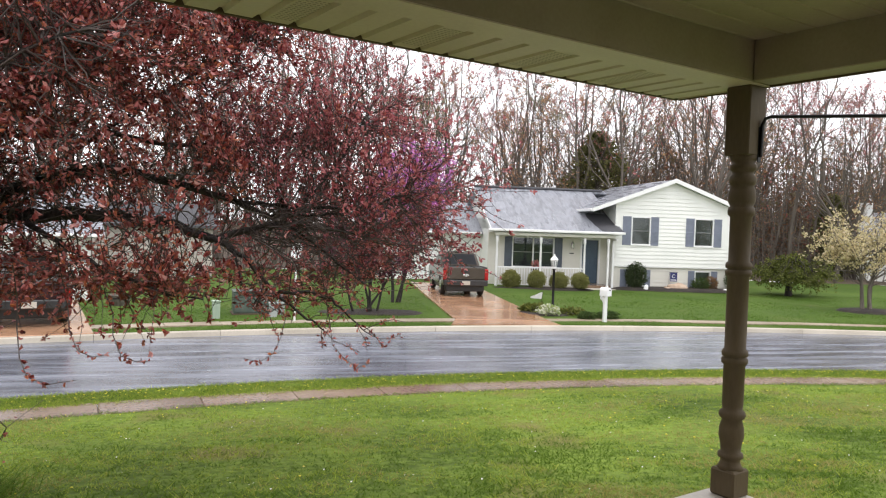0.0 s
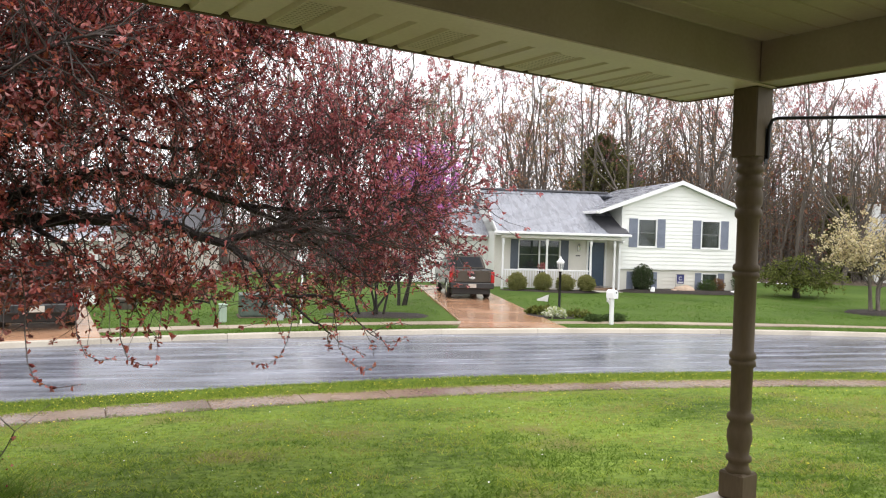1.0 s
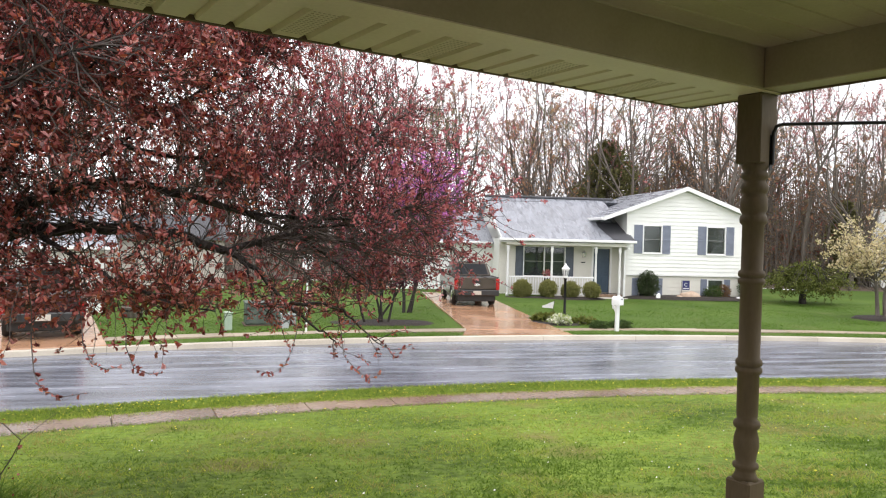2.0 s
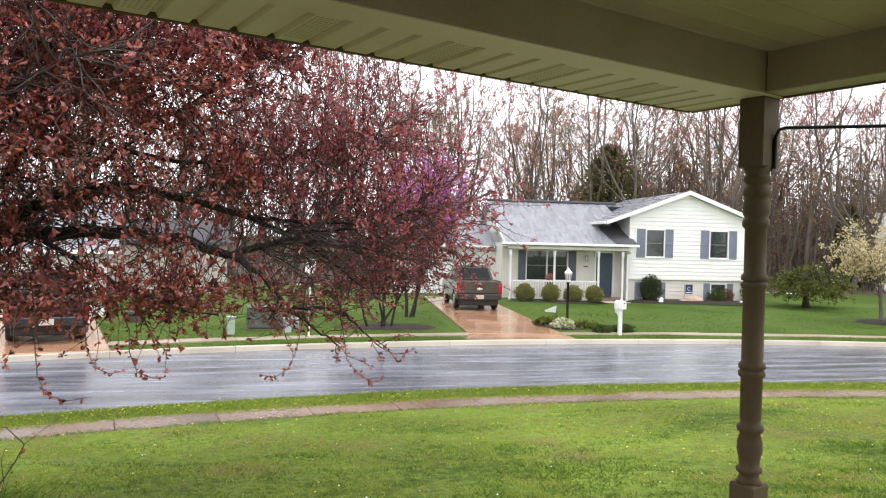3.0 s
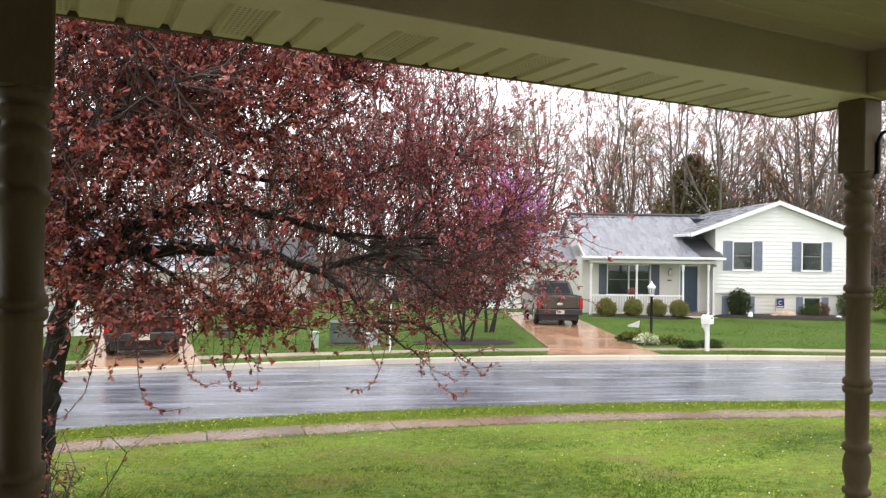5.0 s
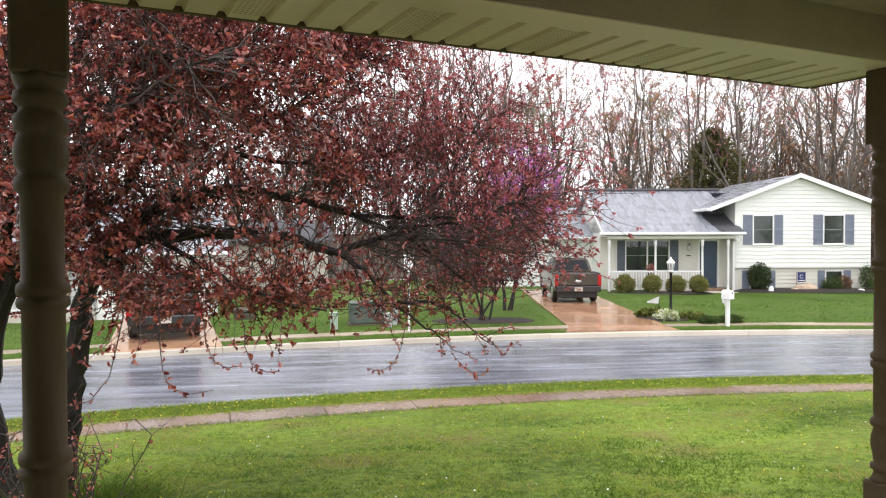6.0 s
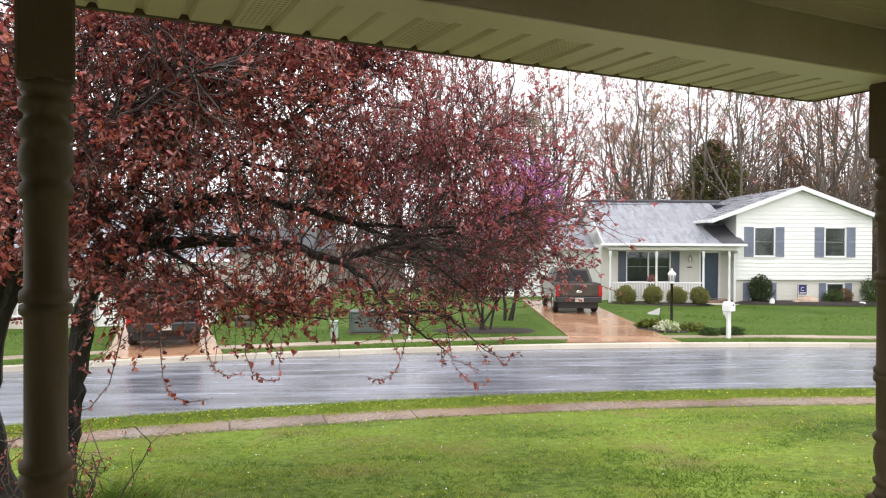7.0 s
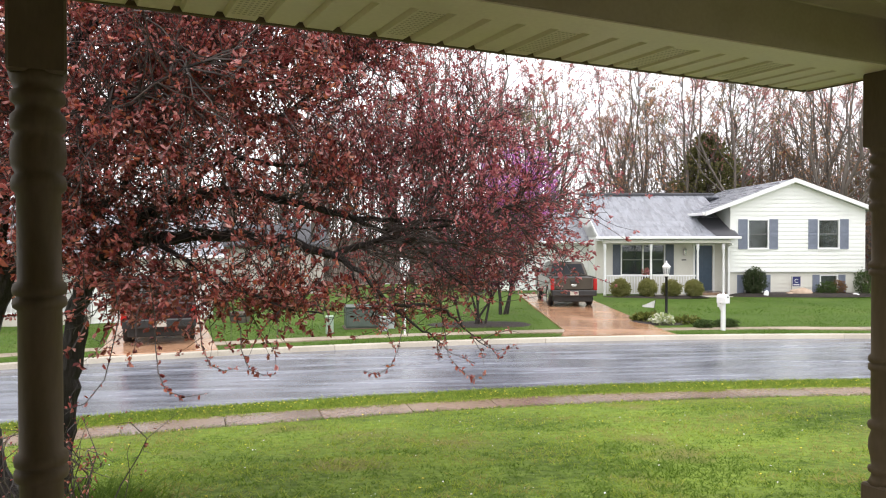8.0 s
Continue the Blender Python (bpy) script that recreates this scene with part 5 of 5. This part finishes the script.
# ---- the neighbours' houses, half hidden by the leaves ----
nb = thing("neighbour_house", "white sided house with a railed porch behind the plum", "house", LEFT)
wall_part(nb, "garage_wall", -2.3, 1.7, 0, 0.1, 2.35, M_SIDING, openings=((-1.6, 1.4, 0.12, 2.1),))
gd = part("garage_door", box(-1.6, 1.4, 0.08, 0.12, 0.12, 2.1), M_WHITE, nb, "white panelled garage door")
for j in range(4):
    for i in range(4):
        part("panel", box(-1.53 + i * 0.74, -0.9 + i * 0.74, 0.06, 0.082, 0.18 + j * 0.48, 0.56 + j * 0.48, 0.01), M_WHITE, gd)
shingle_slope(nb, "roof", -2.7, 2.1, (-0.45, 2.4), (4.0, 4.2), M_ROOF)
shingle_slope(nb, "roof", -2.7, 2.1, (8.4, 2.4), (4.0, 4.2), M_ROOF)
part("gutter", box(-2.7, 2.1, -0.57, -0.46, 2.3, 2.42, 0.02), M_WHITE, nb)
part("side_wall", box(1.5, 1.7, 0.2, 8, 0.1, 2.35), M_SIDING, nb)
part("gable_wall", prism([(0.0, 2.3), (8.0, 2.3), (4.0, 4.0)], 1.5, 1.69, "x"), M_SIDING, nb)
wall_part(nb, "front_wall", -9.5, -2.3, 1.6, 0.1, 2.5, M_SIDING, openings=((-6.0, -4.6, 0.9, 2.1),))
window_part(nb, -6.0, -4.6, 1.6, 0.9, 2.1, 2)
part("porch_deck", box(-9.5, -2.31, -0.1, 1.6, 0.0, 0.4, 0.01), M_CONCRETE, nb)
shingle_slope(nb, "porch_roof", -9.8, -2.71, (-0.45, 2.55), (5.0, 4.6), M_ROOF)
r = part("railing", add_box(box(-9.4, -2.4, 0.0, 0.07, 1.2, 1.27, 0.01), -9.4, -2.4, 0.01, 0.06, 0.5, 0.55, 0.01), M_WHITE, nb)
for i in range(50):
    part("baluster", box(-9.33 + i * 0.14, -9.29 + i * 0.14, 0.02, 0.05, 0.55, 1.2), M_WHITE, r)
for x in (-9.4, -6.0, -2.45):
    part("porch_column", lathe([(0.07, 0.4), (0.07, 0.55), (0.05, 0.6), (0.05, 2.3), (0.07, 2.35), (0.07, 2.5)], 12), M_WHITE, nb, smooth=True).location = (x, 0.1, 0)
ndrive = thing("neighbour_driveway", "wet tan concrete driveway of the neighbouring house", "driveway", LEFT, kind="structure")
for a, b in ((-8.1, -6.2), (-6.2, -3.1), (-3.1, 0.0)):
    part("slab", box(-1.5, 1.3, a + 0.006, b - 0.006, -0.05, 0.165, 0.012), M_DRIVE, ndrive)

TAN = pose(-4.2, 38.2, 0.1, 0, 0, 8)
th = thing("tan_house", "pale tan sided house standing back among the trees", "house", TAN)
wall_part(th, "wall", -3, 2.4, 0, 0, 2.6, M_TAN_SIDING)
part("side_wall", box(2.2, 2.4, 0.2, 6, 0, 2.6), M_TAN_SIDING, th)
shingle_slope(th, "roof", -3.3, 2.7, (-0.4, 2.6), (3, 3.7), M_ROOF_DARK)
shingle_slope(th, "roof", -3.3, 2.7, (6.4, 2.6), (3, 3.7), M_ROOF_DARK)
EAST = pose(43.5, 40.5, 0.1, 0, 0, -40)
eh = thing("east_house", "white sided gabled house beyond the dogwood", "house", EAST)
EW = ((-1.2, -0.2, 1.2, 2.5),)
wall_part(eh, "wall", -3, 5, 0, 0, 3.2, M_SIDING, openings=EW)
window_part(eh, *EW[0][:2], 0, *EW[0][2:])
part("side_wall", box(-3.0, -2.8, 0.2, 7, 0, 3.2), M_SIDING, eh)
part("gable_wall", prism([(0, 3.2), (7, 3.2), (3.5, 4.9)], -3.0, -2.85, "x"), M_SIDING, eh)
shingle_slope(eh, "roof", -3.3, 5.3, (-0.4, 3.1), (3.5, 5.0), M_ROOF)
shingle_slope(eh, "roof", -3.3, 5.3, (7.4, 3.1), (3.5, 5.0), M_ROOF)
part("chimney", box(-3.5, -2.7, 1.0, 1.8, 0, 5.6, 0.02), M_WHITE, eh)

# ---- small things in the front gardens ----
mb = thing("mailbox", "white mailbox on a white post beside the kerb", "mailbox", pose(11.2, 21.95, 0.1) @ Matrix.Scale(0.93, 4))
part("post", box(-0.06, 0.06, -0.06, 0.06, -0.1, 0.95, 0.008), M_WHITE, mb)
part("bracket", prism([(-0.05, 0.84), (0.3, 0.9), (0.3, 0.84), (0.0, 0.6)], -0.03, 0.03, "x"), M_WHITE, mb)
ma = [(0.115 * math.cos(t), 1.14 + 0.115 * math.sin(t)) for t in np.linspace(math.pi, 0, 9)]
part("box", prism([(-0.115, 0.95)] + ma + [(0.115, 0.95)], -0.17, 0.17), M_WHITE, mb).rotation_euler = (0, 0, radians(20))
part("door", prism([(-0.1, 0.96)] + [(x * 0.87, 1.14 + (z - 1.14) * 0.87) for x, z in ma] + [(0.1, 0.96)], -0.185, -0.172), M_WHITE, mb).rotation_euler = (0, 0, radians(20))
part("door_knob", lathe([(0.02, 0), (0.025, 0.02), (0.01, 0.03)], 10), M_IRON, mb).matrix_local = pose(0, 0, 0, 0, 0, 20) @ pose(0, -0.186, 1.16, 90)
part("post_cap", lathe([(0.07, 0.0), (0.07, 0.03), (0.03, 0.09), (0.05, 0.13), (0.04, 0.19), (0.01, 0.22)], 12), M_WHITE, mb).location = (0.0, 0.3, 1.0)
part("rear_post", box(-0.035, 0.035, 0.265, 0.335, 0.8, 1.0, 0.005), M_WHITE, mb)

lp = thing("lamp_post", "black garden lamp post with a white lantern", "lamp", pose(10.67, 25.0, 0.1) @ Matrix.Scale(1.09, 4))
part("pole", lathe([(0.06, -0.1), (0.06, 0.1), (0.042, 0.14), (0.042, 1.38), (0.055, 1.4), (0.055, 1.43)], 14), M_IRON, lp, smooth=True)
lan = part("lantern", lathe([(0.05, 1.43), (0.10, 1.46), (0.085, 1.48), (0.125, 1.72), (0.15, 1.735), (0.13, 1.76), (0.06, 1.84), (0.03, 1.86), (0.035, 1.89), (0.005, 1.93)], 8), M_WHITE, lp, "white lantern")
for i in range(8):
    a = (i + 0.5) * math.pi / 4
    part("pane", box(-0.028, 0.028, -0.004, 0.004, -0.09, 0.09), M_CURTAIN, lan).matrix_local = Matrix.Rotation(a, 4, "Z") @ pose(0, -0.1015, 1.60, 9.5)

pf = thing("garden_pennant", "small white pennant flag on a thin stake", "flag", pose(10.15, 24.95, 0.1, 0, 8, 0))
part("stake", lathe([(0.008, -0.05), (0.008, 0.75), (0.003, 0.78)], 8), M_IRON, pf)
bm = bmesh.new()
grid = [[bm.verts.new((-0.01 - 0.42 * i / 6, 0.03 * math.sin(i * 1.1), 0.73 - 0.22 * i / 6 - (0.26 - 0.2 * i / 6) * j)) for j in range(2)] for i in range(7)]
for i in range(6):
    bm.faces.new((grid[i][0], grid[i + 1][0], grid[i + 1][1], grid[i][1]))
bmesh.ops.solidify(bm, geom=bm.faces[:], thickness=0.004)
part("cloth", bm, M_WHITE, pf)

M_NAVY = mat("navy_cloth", (0.02, 0.025, 0.10), (0.035, 0.04, 0.15), 8, 90, 0.8, 0.1, 0.002)
gf = thing("garden_flag", "navy garden flag with a white ring on a stand", "flag", HOUSE @ pose(0.0, -0.35, 0.3) @ Matrix.Scale(0.75, 4))
part("stand", add_box(box(-0.33, -0.31, -0.01, 0.01, 0.0, 1.06, 0.003), -0.33, 0.3, -0.01, 0.01, 1.04, 1.06, 0.003), M_IRON, gf)
cl = part("cloth", box(-0.26, 0.26, -0.008, 0.0, 0.42, 1.04, 0.003), M_NAVY, gf)
bm = bmesh.new()
for i in range(13):
    a = radians(50 + i * 260 / 12)
    add_box(bm, -0.022, 0.022, -0.015, -0.009, -0.014, 0.014, 0, Matrix.Translation((0.11 * math.cos(a), 0, 0.78 + 0.11 * math.sin(a))) @ Matrix.Rotation(-a - math.pi / 2, 4, "Y"))
part("emblem", bm, M_WHITE, cl, "white open ring")
part("stripe", box(-0.2, 0.2, -0.015, -0.009, 0.5, 0.55), M_WHITE, cl)


def rock(name, label, m, r, material, seed):
    bm = bmesh.new()
    bmesh.ops.create_icosphere(bm, subdivisions=3, radius=1)
    for v in bm.verts:
        k = 1 + 0.25 * noise.noise(v.co * 1.3 + Vector((seed, 0, 0))) + 0.08 * noise.noise(v.co * 4)
        v.co = Vector((v.co.x * r[0], v.co.y * r[1], v.co.z * r[2])) * k
    ob = part(name, bm, material, smooth=True)
    ob.matrix_world = m
    return tagged(ob, label, "rock")


M_SAND = mat("tan_sandstone", (0.38, 0.27, 0.19), (0.55, 0.42, 0.32), 4, 40, 0.7, 0.4, 0.01)
rock("garden_boulder", "tan rounded garden boulder in the mulch bed", HOUSE @ pose(0.15, -0.55, 0.3), (0.55, 0.3, 0.26), M_SAND, 3)
rock("garden_boulder", "small tan garden boulder beside a larger one", HOUSE @ pose(-0.5, -0.7, 0.22), (0.2, 0.2, 0.16), M_SAND, 9)
rock("white_garden_ornament", "small white stone ornament in the mulch bed", HOUSE @ pose(-1.75, -1.0, 0.27), (0.13, 0.1, 0.2), M_WHITE, 5)
rock("white_garden_ornament", "small white stone ornament in the mulch bed", HOUSE @ pose(2.6, -0.9, 0.2), (0.2, 0.12, 0.12), M_WHITE, 6)

M_GREYPAINT = mat("grey_utility_paint", (0.34, 0.36, 0.36), (0.44, 0.46, 0.46), 4, 50, 0.5, 0.1, 0.002)
tb = thing("transformer_box", "green metal transformer cabinet on the grass", "utility box", pose(0.12, 24.2, 0.1, 0, 0, 6) @ Matrix.Scale(0.85, 4))
part("pad", box(-0.74, 0.74, -0.5, 0.6, -0.1, 0.06, 0.01), M_LITTER, tb)
part("cabinet", box(-0.68, 0.68, -0.42, 0.5, 0.06, 0.82, 0.03), M_PLASTIC_GREEN, tb)
part("lid", box(-0.71, 0.71, -0.46, 0.53, 0.82, 0.88, 0.02), M_PLASTIC_GREEN, tb)
part("door", box(-0.6, 0.6, -0.435, -0.421, 0.12, 0.76, 0.006), M_PLASTIC_GREEN, tb)
part("notice", box(0.34, 0.5, -0.445, -0.436, 0.52, 0.70, 0.002), M_GREYPAINT, tb, "white notice plate")
M_PALEGREEN = mat("pale_green_plastic", (0.30, 0.38, 0.30), (0.38, 0.46, 0.37), 4, 50, 0.5, 0.1, 0.002)
for x, y, lab, mt, h in ((-0.9, 22.9, "pale green plastic utility pedestal on the grass", M_PALEGREEN, 0.5), (0.75, 23.2, "grey utility pedestal beside the transformer", M_GREYPAINT, 0.42), (1.0, 23.8, "grey utility pedestal beside the transformer", M_GREYPAINT, 0.6)):
    pd = thing("utility_pedestal", lab, "utility box", pose(x, y, 0.1, 0, 0, 10))
    part("column", box(-0.11, 0.11, -0.09, 0.09, -0.05, h, 0.015), mt, pd)
    part("cap", box(-0.13, 0.13, -0.11, 0.11, h, h + 0.06, 0.02), mt, pd)
pl = thing("planter", "round dark wooden planter on the neighbour's lawn", "planter", pose(-4.1, 26.3, 0.1))
part("tub", lathe([(0.3, 0), (0.34, 0.15), (0.36, 0.36), (0.33, 0.38), (0.3, 0.3)], 16), M_BARK_GREY, pl)
part("hoop", lathe([(0.352, 0.24), (0.362, 0.25), (0.362, 0.28), (0.352, 0.29)], 16), M_IRON, pl)

sg = thing("street_sign", "white street sign with a ringed symbol on a pale post", "sign", pose(1.34, 22.1, 0.1, 0, 0, 8))
part("post", box(-0.03, 0.03, -0.015, 0.015, -0.1, 2.3, 0.004), M_WHITE, sg)
pt = part("plate", box(-0.15, 0.15, -0.024, -0.016, 1.9, 2.32, 0.003), M_WHITE, sg)
bm = bmesh.new()
for i in range(16):
    a = i * math.pi / 8
    add_box(bm, -0.024, 0.024, -0.028, -0.0245, -0.011, 0.011, 0, Matrix.Translation((0.105 * math.cos(a), 0, 2.12 + 0.105 * math.sin(a))) @ Matrix.Rotation(-a - math.pi / 2, 4, "Y"))
part("ring", bm, M_TRIM, pt)
part("symbol", add_box(box(-0.045, -0.02, -0.028, -0.0245, 2.05, 2.19), -0.02, 0.04, -0.028, -0.0245, 2.11, 2.19), M_TRIM, pt)

# things on the white house's porch
wl2 = part("wall_lamp", lathe([(0.04, 0), (0.09, 0.05), (0.1, 0.28), (0.05, 0.36), (0.02, 0.42)], 8), M_CHROME, house, "metal wall lantern")
wl2.location = (-5.05, 0.9, 2.1)
part("wall_lamp_arm", box(-5.07, -5.03, 0.9, 0.985, 2.2, 2.24), M_IRON, house)
part("number_bar", box(-5.18, -4.95, 0.97, 0.982, 1.85, 1.9), M_IRON, house)
fp = thing("flower_pot", "pot of pink flowers behind the porch railing", "plant pot", HOUSE @ pose(-7.3, -0.15, 0.16))
part("pot", lathe([(0.12, 0), (0.17, 0.3), (0.19, 0.3), (0.19, 0.36), (0.16, 0.36)], 14), M_SAND, fp)
part("pot_stand", lathe([(0.14, 0.36), (0.14, 0.6), (0.2, 0.75), (0.2, 0.95)], 12), M_MULCH, fp)
leafy(fp, "blossom", (0, 0, 1.15), (0.2, 0.2, 0.2), 160, 0.08, island_mat("pink_flowers", [(0.5, 0.12, 0.15), (0.6, 0.25, 0.25), (0.08, 0.13, 0.04)]))
vp = part("roof_vent", lathe([(0.06, 0), (0.06, 0.3), (0.13, 0.31), (0.13, 0.4), (0.05, 0.44)], 12), M_CHROME, house)
vp.location = (-5.0, 4.9, 5.2)

# iron hanger on the porch post
hg = thing("iron_hanger", "black iron bracket with a long arm on the post", "bracket", PORCH @ Matrix.Translation((0.0, -0.078, 3.54)))
t = Tubes()
t.tube([Vector((0.03, -0.004, 0.0)), Vector((0.03, -0.012, -0.02)), Vector((0.03, -0.014, 0.1)), Vector((0.03, -0.016, 0.17)), Vector((0.035, -0.03, 0.205)), Vector((0.045, -0.06, 0.215)), Vector((0.42, -0.62, 0.205)), Vector((0.8, -1.15, 0.2))], 0.011, 0.010, 8)
t.ob("arm", M_IRON, hg)
part("plate", box(0.012, 0.048, -0.006, 0.0, -0.05, 0.16, 0.003), M_IRON, hg)


# ---- grass blades, dandelions and litter on the near lawn ----
def blades(name, label, spots, hmin, hmax, width, material):
    n = len(spots)
    rng = np.random.default_rng(4)
    P = np.array(spots)
    a = rng.uniform(0, 6.283, n)
    h = rng.uniform(hmin, hmax, n) * P[:, 3]
    lean = rng.normal(0, 1.5, (n, 2)) * h[:, None]
    w = width * rng.uniform(0.7, 1.3, n)
    V = np.zeros((n, 3, 3))
    V[:, 0, :2], V[:, 1, :2] = P[:, :2] + np.c_[np.cos(a), np.sin(a)] * w[:, None], P[:, :2] - np.c_[np.cos(a), np.sin(a)] * w[:, None]
    V[:, :2, 2] = P[:, 2:3] - 0.005
    V[:, 2, :2], V[:, 2, 2] = P[:, :2] + lean, P[:, 2] + h
    me = bpy.data.meshes.new(name)
    me.vertices.add(3 * n)
    me.vertices.foreach_set("co", V.ravel())
    me.loops.add(3 * n)
    me.loops.foreach_set("vertex_index", np.arange(3 * n))
    me.polygons.add(n)
    me.polygons.foreach_set("loop_start", np.arange(0, 3 * n, 3))
    me.update(calc_edges=True)
    me.validate()
    me.materials.append(material)
    return tagged(new(name, me), label, "grass", kind="stuff")


random.seed(91)
spots = []
while len(spots) < 170000:
    u = random.random() ** 1.5
    y = 4.2 + 9.5 * u
    x = random.uniform(-6.5 - 0.3 * y, 5 + 1.0 * y)
    r = near_r(x, y)
    if r > R_WALK0 - 0.01:
        continue
    q = (Vector((x, y, 0)) - RP)
    if q.dot(Vector((-math.cos(PA), math.sin(PA), 0))) < 0.12 and q.dot(E1) < 0.12:
        continue
    k = 0.75 + 0.7 * noise.noise((x * 0.9, y * 0.9, 5)) + 0.4 * noise.noise((x * 4, y * 4, 1))
    if k < 0.25:
        continue
    thick = 0.06 * min(1, max(0, (2.5 - x) / 4)) * min(1, max(0, (10.5 - y) / 3))   # the plum's shade on the turf, put in as more deep green blades
    w = -thick + noise.noise((x * 0.5, y * 0.9, 9)) + 0.6 * noise.noise((x * 2.2, y * 2.8, 3)) + 0.3 * noise.noise((x * 7, y * 7, 6)) + random.gauss(0, 0.12)
    kind_of = 1 if w > 0.24 else 2 if w < -0.12 - 0.05 * (y - 8) else 0
    spots.append((x, y, ground_z(x, y) + lump(x, y) * min(1, (R_WALK0 - r) / 2), k, kind_of))
for kk, (nm, lab, mt) in enumerate((("lawn_grass", "wet yellow-green blades of spring grass", M_BLADE), ("dull_grass", "dull patches of dry lawn grass", M_DRYBLADE), ("deep_grass", "deep green patches of lawn grass", M_DARKBLADE))):
    blades(nm, lab, [p[:4] for p in spots if p[4] == kk], 0.014, 0.05, 0.0068, mt)
spots = []
while len(spots) < 45000:
    a, r = random.uniform(-0.36, 0.2), random.uniform(R_WALK1 + 0.01, R_KERB - 0.02)
    x, y = polar(r, a)
    spots.append((x, y, 0.095, 1.0))
for i in range(16000):
    a = random.uniform(-0.36, 0.2)
    ragged = 0.07 * noise.noise((a * 60, 0, 0)) + 0.05 * noise.noise((a * 200, 3, 0))
    side = R_WALK0 + 0.04 + ragged if i % 2 else R_WALK1 - 0.05 + ragged
    x, y = polar(side + random.uniform(-0.09, 0.05), a)
    spots.append((x, y, 0.115, 1.0))
blades("verge_grass", "ragged bright grass along the pavement and the road edge", spots[::2], 0.025, 0.065, 0.007, M_BLADE)
blades("verge_shade_grass", "deep green grass along the pavement and the road edge", spots[1::2], 0.025, 0.055, 0.007, M_DARKBLADE)
spots = []
while len(spots) < 70000:
    a, r = random.uniform(-0.36, 0.42), R_FAR + 0.2 + 14 * random.random() ** 1.6
    if R_FWALK0 - 0.02 < r < R_FWALK1 + 0.02:
        continue
    x, y = polar(r, a)
    u = HOUSE.inverted() @ Vector((x, y, 0))
    v = LEFT.inverted() @ Vector((x, y, 0))
    if (-13.8 < u.x < -10.3 and u.y > -14.8) or (u.x > -14 and u.y > -0.9) or (-1.55 < v.x < 1.35) or v.y > -0.2:
        continue
    spots.append((x, y, ground_z(x, y) + lump(x, y) * (r > 53) - 0.01, 0.8 + 0.5 * noise.noise((x * 0.6, y * 0.6, 7))))
blades("far_grass", "deep green grass of the lawns across the road", spots, 0.04, 0.08, 0.011, M_FARBLADE)
spots = [(-2.4 + random.gauss(0, 0.3), 6.75 + random.gauss(0, 0.3), 0, 1.0) for i in range(2600)]
spots = [(x, y, ground_z(x, y), k) for x, y, _, k in spots]
blades("tall_grass", "tall unmown grass round the foot of the plum", spots, 0.08, 0.24, 0.007, M_DARKBLADE)
M_YELLOW = mat("dandelion_yellow", (0.62, 0.52, 0.03), (0.78, 0.68, 0.08), 20, 90, 0.7, 0.2, 0.002)
dv, df = [], []
for i in range(480):
    if i < 300:
        a, r = random.uniform(-0.36, 0.2), R_WALK1 + 0.65 * random.random() ** 0.7
        x, y = polar(r, a)
        z = 0.145
    else:
        a, r = random.uniform(-0.36, 0.15), R_WALK0 - 7 * random.random() ** 1.7
        x, y = polar(r, a)
        z = ground_z(x, y) + 0.04
    b, s = len(dv), random.uniform(0.009, 0.016)
    dv += [(x + s * math.cos(k * 1.047), y + s * math.sin(k * 1.047), z) for k in range(6)] + [(x, y, z + 0.6 * s), (x, y, z - 0.8 * s)]
    df += [(b + k, b + (k + 1) % 6, b + 6) for k in range(6)] + [(b + (k + 1) % 6, b + k, b + 7) for k in range(6)]
tagged(mesh_ob("dandelions", dv, df, M_YELLOW), "yellow dandelion heads scattered in the grass", "dandelion", kind="stuff")
pv, pf2 = [], []
for i in range(230):
    x, y = random.uniform(-4, 10), random.uniform(5, 12)
    if near_r(x, y) > R_WALK0 - 0.1:
        continue
    p, s, a = Vector((x, y, ground_z(x, y) + 0.045)), random.uniform(0.005, 0.011), random.uniform(0, 6.28)
    b = len(pv)
    pv += [p + Vector((s * math.cos(a + k * 1.571), s * math.sin(a + k * 1.571), random.uniform(-0.004, 0.008))) for k in range(4)]
    pf2.append((b, b + 1, b + 2, b + 3))
tagged(mesh_ob("fallen_petals", pv, pf2, M_WHITE), "pale fallen petals scattered over the lawn", "petals", kind="stuff")
